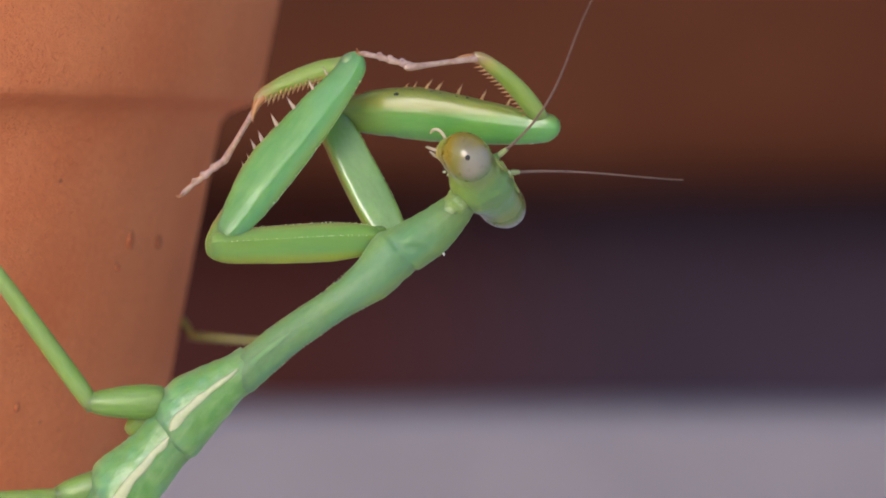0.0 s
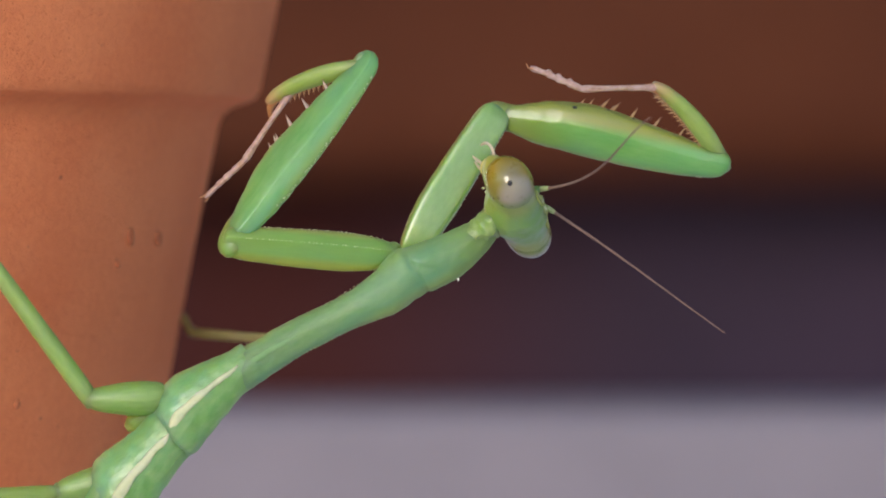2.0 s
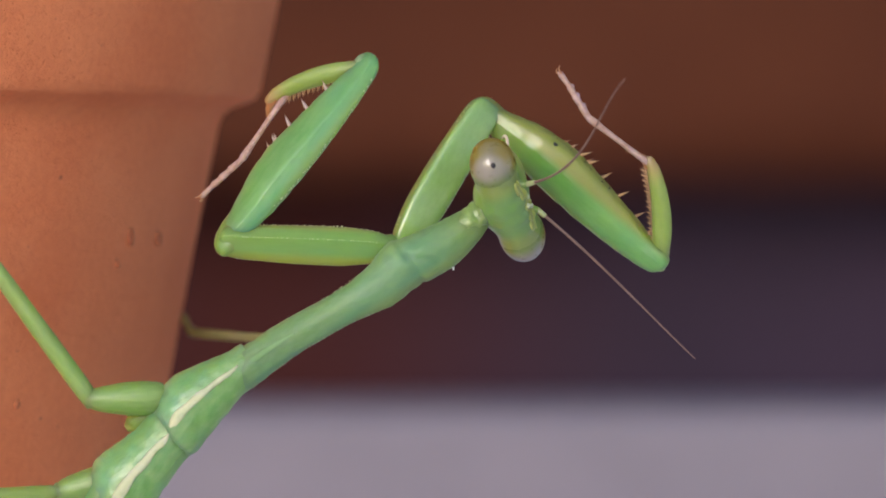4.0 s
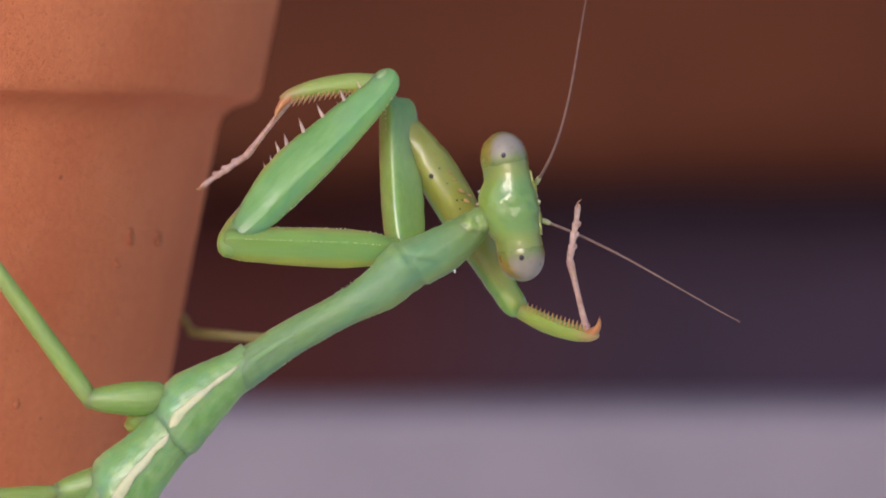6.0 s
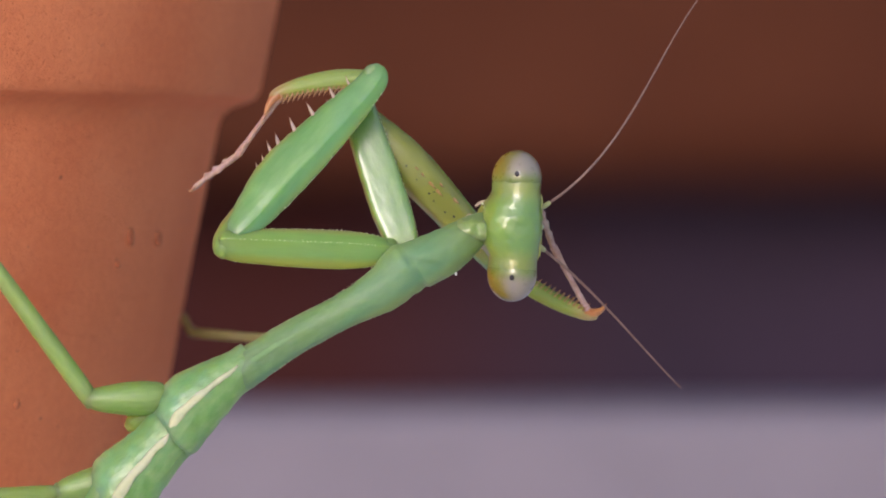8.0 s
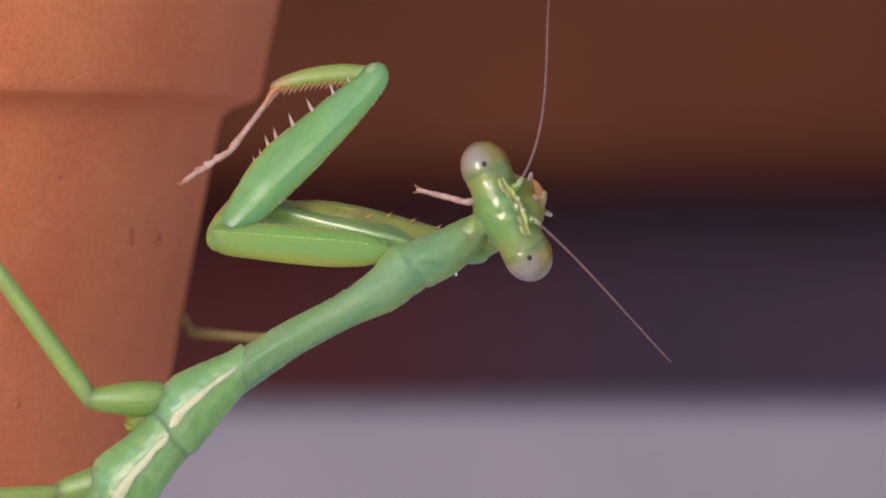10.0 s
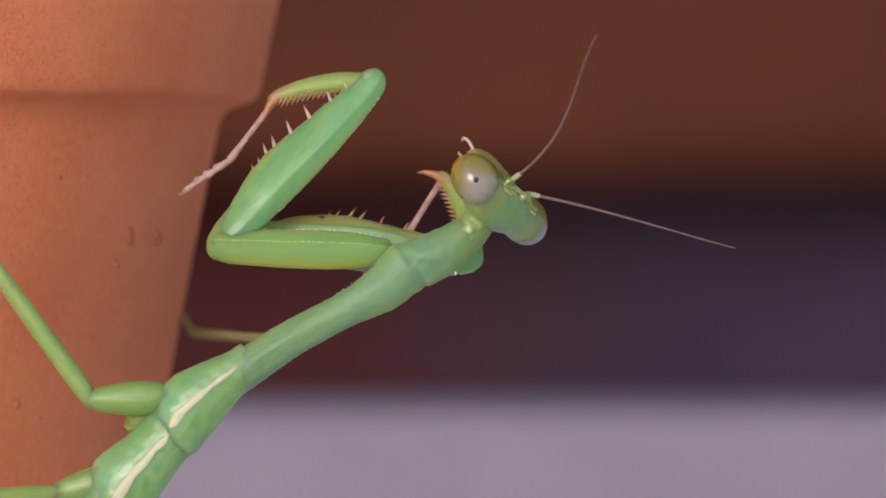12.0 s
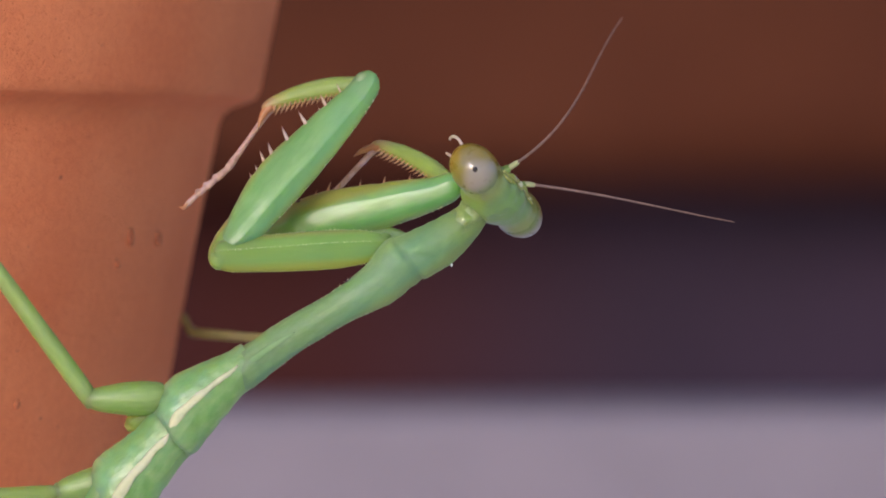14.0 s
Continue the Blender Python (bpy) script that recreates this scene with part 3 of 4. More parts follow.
    tibia = part("fore_tibia", loft([
        (-0.4, 0, 0, 0.2, 0.2), (-0.1, 0, 0, 0.36, 0.32), (0.5, -0.10, 0, 0.42, 0.32), (1.6, -0.26, 0, 0.45, 0.34), (3.0, -0.28, 0, 0.41, 0.3), (4.2, -0.12, 0, 0.33, 0.27), (4.7, 0.02, 0, 0.26, 0.24), (4.95, 0.05, 0, 0.1, 0.1)],
        18, 5, rough=0.03), TIBIA_GREEN, mantis)
    part("claw", tube([(4.45, 0.02, 0), (4.8, 0.26, 0), (5.08, 0.66, 0), (5.2, 1.12, 0)], [0.24, 0.19, 0.11, 0.012], 10, 5), HORN, tibia, "curved brown claw")
    tooth = None
    for side in (1, -1):
        for k in range(16):
            x = 0.6 + k * 0.245
            m = pose(x * MM, float(np.interp(x, [0.5, 1.6, 3.0, 4.2], [0.30, 0.16, 0.10, 0.18])) * MM, side * 0.14 * MM, side * 15, 0, 72)
            tall = 0.22 + 0.01 * k
            if tooth is None:
                tooth = part("tooth", cone(1.0, 0.16, -0.1), TOOTH, tibia)
                tooth.matrix_basis = m @ Matrix.Scale(tall, 4)
            else:
                again(tooth, m, tall)

    meta = part("fore_metatarsus", loft([
        (-0.15, 0, 0, 0.1, 0.1), (0, 0, 0, 0.20, 0.18), (0.4, 0, 0, 0.15, 0.15), (1.6, 0.02, 0, 0.125, 0.12), (2.7, 0, 0, 0.135, 0.13), (3.4, 0, 0, 0.18, 0.17), (3.65, 0, 0, 0.13, 0.13), (3.78, 0, 0, 0.05, 0.05)], 14, 4, rough=0.08), PINK, mantis)
    tarsus = part("fore_tarsus", loft([
        (-0.25, 0, 0, 0.06, 0.06), (-0.1, 0, 0, 0.12, 0.11), (0.6, 0, 0, 0.17, 0.15), (0.72, 0, 0, 0.125, 0.12), (1.15, 0.01, 0, 0.165, 0.14), (1.27, 0.01, 0, 0.12, 0.11), (1.62, 0, 0, 0.155, 0.13), (1.74, 0, 0, 0.11, 0.10),
        (2.3, 0.03, 0, 0.13, 0.11), (2.5, 0.04, 0, 0.06, 0.06)], 14, 4, rough=0.1), PINK, mantis)
    for side in (1, -1):
        part("tarsal_claw", tube([(2.3, 0.02, side * 0.05), (2.55, 0.08, side * 0.14), (2.72, -0.06, side * 0.18)], [0.05, 0.035, 0.01], 8, 3), HORN, tarsus)
    for x in (0.62, 1.17, 1.64):
        part("tarsal_pad", ball((0.14, 0.10, 0.10), (x, -0.13, 0), 12, 8), PINK, tarsus)
    return coxa, femur, tibia, meta, tarsus


left_leg = foreleg(-1)
right_leg = foreleg(1)


# head: x from the upper eye to the lower one, y to the mouth, z to the face
EYE_AT, EYE_R = Vector((2.12, 0.08, 0.06)), Vector((1.24, 1.27, 1.03))


def head_mesh():
    """Skull, snout and the swellings under the eyes, melted into one skin."""
    lobes = [((0, -0.1, 0.0), (2.3, 1.14, 0.98)), ((0, 0.15, -0.55), (1.4, 1.1, 0.88)), ((0, 0.9, 0.02), (1.75, 1.3, 0.90)), ((0, 1.9, 0.06), (1.15, 1.05, 0.70))]
    for side in (1, -1):
        lobes += [((side * (EYE_AT.x - 0.12), EYE_AT.y, EYE_AT.z), tuple(EYE_R * 0.975)), ((side * 0.36, -0.72, 0.18), (0.44, 0.48, 0.72)), ((side * 1.12, -0.60, 0.15), (0.50, 0.52, 0.66))]

    def depth(p):
        total = 0.0
        for c, r in lobes:
            q = Vector([(p[k] - c[k]) / r[k] for k in range(3)])
            total += math.exp(-8.5 * (q.length - 1) * min(r))
        return math.log(max(total, 1e-30))

    bm = bmesh.new()
    bmesh.ops.create_icosphere(bm, subdivisions=5, radius=1)
    for v in bm.verts:
        way = v.co.normalized()
        low, high = 0.2, 4.5
        for _ in range(18):
            mid = (low + high) / 2
            low, high = (mid, high) if depth(way * mid) > 0 else (low, mid)
        p = way * low
        p += way * (0.035 * noise.noise(p * 2.2) + 0.02 * noise.noise(p * 5))
        v.co = p * MM
    return bm


head = part("head", head_mesh(), HEAD_GREEN, mantis)
EYE_X = 2.30
for side in (-1, 1):
    eye = part("eye", ball(EYE_R, (0, 0, 0), 48, 32), EYE_SHELLS[side], head, "clouded pale eye with a yellow rim", pose(side * EYE_AT.x * MM, EYE_AT.y * MM, EYE_AT.z * MM, 0, 0 if side > 0 else 180, side * 8))
    part("antenna_socket", tube([(side * 0.78, -0.05, 0.8), (side * 0.80, -0.08, 1.1), (side * 0.80, -0.1, 1.26)], [0.27, 0.19, 0.12], 14, 4), HEAD_GREEN, head)
    part("palp", tube([(side * 0.5, 2.4, 0.12), (side * 0.86, 2.70, 0.30), (side * 1.02, 2.98, 0.32), (side * 0.97, 3.24, 0.20), (side * 0.78, 3.38, 0.02)], [0.085, 0.075, 0.07, 0.07, 0.05], 10, 5), PALP, head, "thin pale palp")
    part("inner_palp", tube([(side * 0.25, 2.6, -0.25), (side * 0.38, 3.05, -0.45), (side * 0.22, 3.4, -0.5)], [0.08, 0.07, 0.04], 10, 5), PALP, head, "thin pale palp")
    part("brow", loft([(-0.3, 0.06, 0, 0.08, 0.08), (0.1, -0.06, 0, 0.2, 0.12), (0.45, 0.08, 0, 0.16, 0.10), (0.8, -0.03, 0, 0.18, 0.10), (1.2, 0.12, 0, 0.06, 0.05)], 12, 4, rough=0.3), BROW_YELLOW, head, "yellow ridge over the face",
         limb(Vector((side * 0.25, -0.35, 0.99)) * MM, Vector((side * 1.6, -0.55, 0.80)) * MM, UP))
for k in range(11):
    x = -1.35 + 0.27 * k
    bead = ball((0.34 + 0.1 * random.random(), 0.24 + 0.1 * random.random(), 0.10), (x, -0.42 + 0.09 * (-1) ** k - 0.08 * abs(x), 0.93 - 0.07 * x * x), 12, 8)
    part("brow_knob", bead, BROW_YELLOW, head, "knob of the yellow ridge between the eyes")
for x, y in ((0, -0.62), (-0.28, -0.32), (0.28, -0.32)):
    part("ocellus", ball((0.13, 0.13, 0.10), (x, y, 1.03 if y < -0.5 else 1.07), 14, 10), BEAD, head)
part("mouth", ball((0.62, 0.42, 0.48), (0, 2.58, -0.08)), MOUTH_YELLOW, head, "yellow mouthparts")
bm = bmesh.new()
for k in range(16):
    ball([0.04 + 0.03 * random.random()] * 3, (random.uniform(-1.0, 1.0), random.uniform(0.2, 1.5), -0.93 + random.uniform(0.0, 0.1)), 8, 6, bm)
part("nape_beading", bm, BEAD, head)

neck = part("neck", loft([(-1.6, 0, 0, 0.3, 0.3), (-1.2, 0, 0, 0.66, 0.62), (-0.7, 0, 0, 0.72, 0.66), (-0.45, 0, 0, 0.70, 0.62), (-0.2, 0, 0, 0.76, 0.68), (0.0, 0, 0, 0.73, 0.65), (0.25, 0, 0, 0.80, 0.72), (0.5, 0, 0, 0.77, 0.69), (0.8, 0, 0, 0.82, 0.74), (1.15, 0, 0, 0.55, 0.5), (1.25, 0, 0, 0.3, 0.3)], 30, 6, rough=0.16), NECK_GREEN, mantis)

ANTENNA_MM = (11.9, 9.9)


def antenna(length, bow):
    """A feeler along x that starts out towards y."""
    n = 40
    pts = [(length * k / n, bow * length * (k / n) * (1 - k / n) ** 1.9, 0) for k in range(n + 1)]
    radii = [0.066 * (1 - 0.62 * k / n) * (1.0 + 0.10 * (k % 2)) for k in range(n + 1)]
    ob = part("antenna", tube(pts, radii, 8, 2), FEELER, mantis, "thin brown thread-like antenna")
    part("scape", tube([pts[0], (pts[1][0] * 0.9, pts[1][1] * 0.9, 0), (pts[2][0] * 0.9, pts[2][1] * 0.9, 0)], [0.115, 0.125, 0.095], 10, 4), FEELER_BASE, ob)
    return ob


antennae = [antenna(v, bow) for v, bow in zip(ANTENNA_MM, (0.42, 0.14))]
pupils = [part("pseudopupil", ball((0.115, 0.13, 0.06), (0, 0, 0), 16, 10), BLACK, mantis, "black dot deep in the eye") for _ in range(2)]


# ---- the mantis moves ----
# seconds, then x and z in mm on the plane of focus
THORAX_EDGE = (
    (0, -1.38, -0.73), (0.2, -1.38, -0.73), (0.5, -1.38, -0.85), (1, -1.07, -1.58), (1.2, -1.00, -1.93), (1.5, -1.00, -2.00),
    (2, -1.00, -1.88), (2.5, -1.03, -1.73), (3, -1.07, -1.73), (5.3, -1.28, -1.10), (5.5, -1.18, -1.23), (6, -1.03, -1.53),
    (6.5, -1.10, -1.50), (7, -1.07, -1.65), (7.5, -0.95, -1.68), (8, -1.03, -1.65), (10.3, -0.85, -1.60), (10.5, -0.85, -1.65),
    (11, -0.93, -1.75), (11.5, -0.93, -1.73), (11.8, -0.93, -1.68), (12, -0.95, -1.58), (12.5, -1.03, -1.53), (13, -1.10, -1.43),
    (13.5, -1.18, -1.28), (14, -1.15, -1.30),
)
LEFT_TROCHANTER = (
    (0, -9.93, 0.25), (0.2, -10.05, 0.62), (0.5, -10.08, 0.83), (1, -9.50, 0.53), (1.2, -9.29, 0.33), (1.5, -9.35, 0.31),
    (2, -9.32, 0.31), (2.5, -9.42, 0.31), (3, -9.42, 0.31), (5.3, -9.60, 0.40), (5.5, -9.60, 0.40), (6, -9.35, 0.25),
    (6.5, -9.43, 0.33), (7, -9.35, 0.25), (7.5, -9.33, 0.18), (8, -9.55, 0.20), (10.3, -9.90, 0.55), (10.5, -9.90, 0.55),
    (11, -9.90, 0.40), (11.5, -9.93, 0.33), (11.8, -9.93, 0.38), (12, -9.85, 0.12), (12.5, -9.75, -0.18), (13, -9.75, -0.33),
    (13.5, -9.75, -0.40), (14, -9.75, -0.30),
)
LEFT_KNEE = (
    (0, -3.95, 8.35), (0.2, -4.00, 8.38), (0.5, -4.03, 8.55), (1, -3.31, 8.17), (1.2, -2.91, 7.93), (1.5, -3.16, 7.90),
    (2, -3.53, 8.05), (2.5, -3.80, 8.25), (3, -3.91, 8.25), (5.3, -2.93, 7.53), (5.5, -2.95, 7.55), (6, -2.58, 7.33),
    (6.5, -2.70, 7.43), (7, -2.62, 7.35), (7.5, -2.78, 7.43), (8, -3.08, 7.53), (10.3, -2.93, 7.70), (10.5, -2.88, 7.68),
    (11, -2.95, 7.60), (11.5, -3.08, 7.55), (11.8, -3.05, 7.55), (12, -3.12, 7.40), (12.5, -3.12, 7.10), (13, -3.28, 7.10),
    (13.5, -3.45, 7.20), (14, -3.43, 7.25),
)
LEFT_TIBIA_END = (
    (0, -7.95, 6.93), (0.2, -7.65, 7.23), (0.5, -7.65, 7.53), (1, -6.85, 7.23), (1.2, -6.60, 7.10), (1.5, -6.78, 6.95),
    (2, -6.73, 6.95), (2.5, -6.90, 6.98), (3, -7.03, 6.88), (5.3, -6.73, 6.95), (5.5, -6.90, 6.90), (6, -6.60, 6.78),
    (6.5, -6.65, 6.85), (7, -6.65, 6.78), (7.5, -6.75, 6.83), (8, -7.08, 6.90), (10.3, -7.18, 7.28), (10.5, -7.20, 7.20),
    (11, -7.23, 7.05), (11.5, -7.35, 6.98), (11.8, -7.35, 6.90), (12, -7.30, 6.73), (12.5, -7.23, 6.40), (13, -7.35, 6.28),
    (13.5, -7.55, 6.25), (14, -7.48, 6.40),
)
LEFT_METATARSUS_END = (
    (0, -9.65, 4.10), (0.2, -9.85, 4.40), (0.5, -9.73, 4.78), (1, -8.97, 4.28), (1.2, -8.68, 4.15), (1.5, -8.80, 3.90),
    (2, -8.80, 3.90), (2.5, -8.85, 3.90), (3, -8.90, 3.78), (5.3, -8.97, 4.28), (5.5, -8.97, 4.23), (6, -8.68, 4.15),
    (6.5, -8.72, 4.23), (7, -8.72, 4.08), (7.5, -8.72, 4.08), (8, -9.10, 4.15), (10.3, -9.47, 4.33), (10.5, -9.47, 4.28),
    (11, -9.47, 4.23), (11.5, -9.55, 4.15), (11.8, -9.55, 4.15), (12, -9.47, 3.90), (12.5, -9.40, 3.58), (13, -9.47, 3.48),
    (13.5, -9.60, 3.33), (14, -9.55, 3.53),
)
LEFT_TARSUS_TIP = (
    (0, -11.90, 2.35), (0.2, -12.15, 2.65), (0.5, -11.90, 2.98), (1, -10.98, 2.65), (1.2, -10.80, 2.58), (1.5, -10.73, 2.35),
    (2, -10.55, 2.27), (2.5, -10.60, 2.27), (3, -10.53, 2.02), (5.3, -11.23, 2.70), (5.5, -11.18, 2.65), (6, -10.98, 2.58),
    (6.5, -11.05, 2.65), (7, -11.03, 2.58), (7.5, -11.05, 2.40), (8, -11.30, 2.53), (10.3, -11.80, 2.90), (10.5, -11.85, 2.98),
    (11, -11.80, 2.83), (11.5, -11.80, 2.70), (11.8, -11.80, 2.73), (12, -11.75, 2.40), (12.5, -11.60, 1.98), (13, -11.60, 1.83),
    (13.5, -11.65, 1.73), (14, -11.65, 1.73),
)
RIGHT_TROCHANTER = (
    (0, -5.15, 6.25), (0.2, -1.23, 7.78), (0.5, 0.78, 7.40), (1, 0.15, 6.90), (1.2, -0.73, 6.45), (1.5, 1.15, 6.23),
    (2, 2.27, 5.95), (2.5, 2.40, 5.90), (3, 2.65, 5.73), (5.3, -0.10, 6.90), (5.5, -0.23, 6.90), (6, -2.12, 6.25),
    (6.5, -2.17, 6.38), (7, -2.52, 6.25), (7.5, -4.05, 6.13), (8, -3.75, 6.22), (10.3, -8.60, 1.40), (10.5, -8.60, 1.53),
    (11, -8.60, 1.71), (11.5, -8.60, 1.82), (11.8, -8.72, 1.71), (12, -8.85, 0.53), (12.5, -8.85, 0.03), (13, -8.97, -0.10),
    (13.5, -8.97, 0.03), (14, -9.10, -0.03),
)
RIGHT_KNEE = (
    (0, 4.53, 5.55), (0.2, 7.90, 3.90), (0.5, 9.40, 2.23), (1, 10.40, 5.28), (1.2, 9.65, 6.53), (1.5, 11.15, 5.65),
    (2, 12.35, 3.78), (2.5, 12.60, 3.53), (3, 12.28, 1.90), (5.3, 4.53, -2.23), (5.5, 4.28, -2.60), (6, 3.25, -2.63),
    (6.5, 3.13, -2.50), (7, 2.12, -3.00), (7.5, 1.63, -2.38), (8, 2.63, -0.80), (10.3, 1.65, -0.20), (10.5, 1.65, -0.45),
    (11, 1.65, -0.33), (11.5, 1.35, -0.82), (11.8, 1.28, -1.32), (12, 1.40, -0.43), (12.5, 1.03, 1.10), (13, 0.53, 2.25),
    (13.5, 0.33, 2.65), (14, 0.40, 2.78),
)
RIGHT_TIBIA_END = (
    (0, 1.65, 8.60), (0.2, 5.78, 8.03), (0.5, 7.53, 6.65), (1, 7.15, 8.58), (1.2, 6.28, 9.03), (1.5, 7.78, 8.53),
    (2, 9.53, 7.15), (2.5, 9.90, 6.90), (3, 9.78, 5.78), (5.3, 7.53, -0.98), (5.5, 7.40, -2.10), (6, 6.40, -3.73),
    (6.5, 6.28, -3.98), (7, 4.90, -5.23), (7.5, 4.90, -4.78), (8, 6.53, -2.93), (10.3, 3.90, 2.78), (10.5, 3.78, 3.03),
    (11, 3.65, 3.28), (11.5, 3.53, 2.78), (11.8, 3.28, 2.53), (12, 0.03, 3.18), (12.5, -2.35, 3.73), (13, -2.73, 4.28),
    (13.5, -2.93, 4.48), (14, -2.85, 4.58),
)
RIGHT_METATARSUS_END = (
    (0, -1.23, 8.22), (0.2, 2.90, 8.28), (0.5, 4.40, 7.53), (1, 4.03, 8.33), (1.2, 2.90, 8.22), (1.5, 5.03, 7.78),
    (2, 6.15, 7.08), (2.5, 6.53, 6.95), (3, 6.40, 6.15), (5.3, 6.45, 2.40), (5.5, 6.28, 1.28), (6, 5.60, -0.48),
    (6.5, 5.65, -0.85), (7, 4.28, -1.73), (7.5, 3.60, -1.98), (8, 4.85, 0.15), (10.3, 0.65, 1.90), (10.5, 0.40, 1.58),
    (11, 0.40, 1.58), (11.5, 0.28, 1.40), (11.8, 0.40, 1.53), (12, -1.73, 0.40), (12.5, -4.35, 1.03), (13, -4.85, 1.65),
    (13.5, -5.05, 1.78), (14, -5.35, 1.90),
)
RIGHT_TARSUS_TIP = (
    (0, -4.05, 8.97), (0.2, 0.78, 9.28), (0.5, 2.78, 9.40), (1, 1.40, 9.28), (1.2, 0.28, 8.72), (1.5, 2.23, 8.40),
    (2, 3.53, 8.22), (2.5, 3.90, 8.28), (3, 4.28, 7.83), (5.3, 6.45, 4.73), (5.5, 6.60, 3.73), (6, 6.10, 2.40),
    (6.5, 6.28, 1.90), (7, 4.53, 0.65), (7.5, 2.15, 0.28), (8, 4.03, 2.53), (10.3, -1.40, 2.27), (10.5, -1.55, 1.90),
    (11, -1.73, 1.83), (11.5, -1.65, 1.83), (11.8, -1.60, 1.03), (12, -3.35, -0.98), (12.5, -6.10, 0.03), (13, -6.35, 0.28),
    (13.5, -6.48, 0.40), (14, -6.98, 0.28),
)
# seconds and degrees by which the spined edge leans to the viewer
LEFT_FEMUR_ROLL = ((0, 0), (0.5, -4), (1, -12), (2, -14), (3, -16), (5.3, -6), (6, 0), (14, 0))
LEFT_TIBIA_ROLL = ((0, 0), (0.5, -10), (1, -35), (2, -60), (3, -65), (5.3, -10), (6, 0), (14, 0))
RIGHT_COXA_ROLL = ((0, 8), (0.5, -10), (1, -2), (1.5, 6), (3, 8), (5.5, 10), (6.5, 12), (7, 2), (7.5, -22), (8, -32), (10.3, 0), (14, 0))
RIGHT_FEMUR_ROLL = ((0, -10), (0.5, -2), (3, 0), (5.3, 34), (6, 46), (8, 48), (10.3, 46), (11.5, 44), (12, 10), (12.5, -4), (14, -5))
UPPER_EYE = (
    (0, 1.03, 4.17), (0.2, 1.03, 4.15), (0.5, 0.83, 4.15), (1, 1.78, 3.78), (1.2, 2.02, 3.53), (1.5, 3.40, 3.03),
    (2, 2.90, 2.90), (2.5, 2.73, 2.90), (3, 2.73, 2.78), (5.3, 1.53, 4.90), (5.5, 1.78, 4.90), (6, 2.65, 4.15),
    (6.5, 2.73, 4.15), (7, 3.15, 3.90), (7.5, 3.15, 3.78), (8, 3.28, 3.53), (10.3, 1.40, 3.78), (10.5, 0.95, 4.03),
    (11, 0.48, 3.78), (11.5, 0.33, 3.73), (11.8, 0.70, 3.03), (12, 1.35, 3.03), (12.5, 1.50, 3.12), (13, 1.33, 3.30),
    (13.5, 1.33, 3.45), (14, 1.33, 3.50),
)
LOWER_EYE = (
    (0, 2.60, 2.05), (0.2, 2.65, 1.90), (0.5, 2.68, 2.07), (1, 3.03, 1.40), (1.2, 2.78, 0.03), (1.5, 2.35, -0.28),
    (2, 3.75, 0.62), (2.5, 3.63, 0.78), (3, 3.45, 0.72), (5.3, 3.53, 0.78), (5.5, 3.75, 0.88), (6, 3.45, -0.40),
    (6.5, 3.50, -0.50), (7, 3.28, -1.10), (7.5, 3.40, -1.10), (8, 3.03, -1.48), (10.3, 3.88, -0.17), (10.5, 3.95, 0.38),
    (11, 4.00, 0.75), (11.5, 3.88, 0.92), (11.8, 4.03, 1.40), (12, 3.60, 1.20), (12.5, 3.45, 1.12), (13, 3.38, 1.30),
    (13.5, 3.35, 1.48), (14, 3.35, 1.48),
)
MOUTH = (
    (0, -0.35, 4.93), (0.2, 0.53, 5.65), (0.5, 0.78, 6.03), (1, -0.35, 3.78), (1.2, -0.23, 2.65), (1.5, 0.23, 2.95),
    (2, 1.60, 4.78), (2.5, 2.02, 5.28), (3, 2.78, 5.15), (5.3, 2.90, 3.03), (5.5, 2.98, 3.03), (6, 1.75, 2.35),
    (6.5, 1.75, 2.35), (7, 1.80, 2.30), (7.5, 1.75, 2.30), (8, 1.45, 2.40), (10.3, 4.15, 3.15), (10.5, 4.15, 3.53),
    (11, 4.03, 3.83), (11.5, 3.90, 3.90), (11.8, 2.65, 4.40), (12, 0.78, 4.90), (12.5, 0.23, 4.90), (13, 0.10, 5.03),
    (13.5, 0.05, 5.08), (14, 0.10, 5.03),
)
UPPER_ANTENNA_TIP = (
    (0, 6.53, 11.05), (0.2, 5.65, 6.90), (0.5, 5.40, 7.03), (1, 5.65, 9.65), (1.2, 6.40, 9.53), (1.5, 12.90, 9.40),
    (2, 8.53, 5.40), (2.5, 8.90, 5.28), (3, 9.53, 3.53), (5.3, 3.70, 12.28), (5.5, 3.83, 12.28), (6, 6.55, 12.28),
    (6.5, 8.15, 12.03), (7, 8.65, 12.28), (7.5, 11.70, 12.03), (8, 12.03, 12.03), (10.3, 3.28, 12.03), (10.5, 1.65, 11.03),
    (11, -0.85, 11.53), (11.5, -1.73, 8.78), (11.8, 2.90, 8.03), (12, 6.65, 9.28), (12.5, 7.65, 9.15), (13, 7.65, 9.15),
    (13.5, 7.78, 9.78), (14, 7.78, 10.03),
)
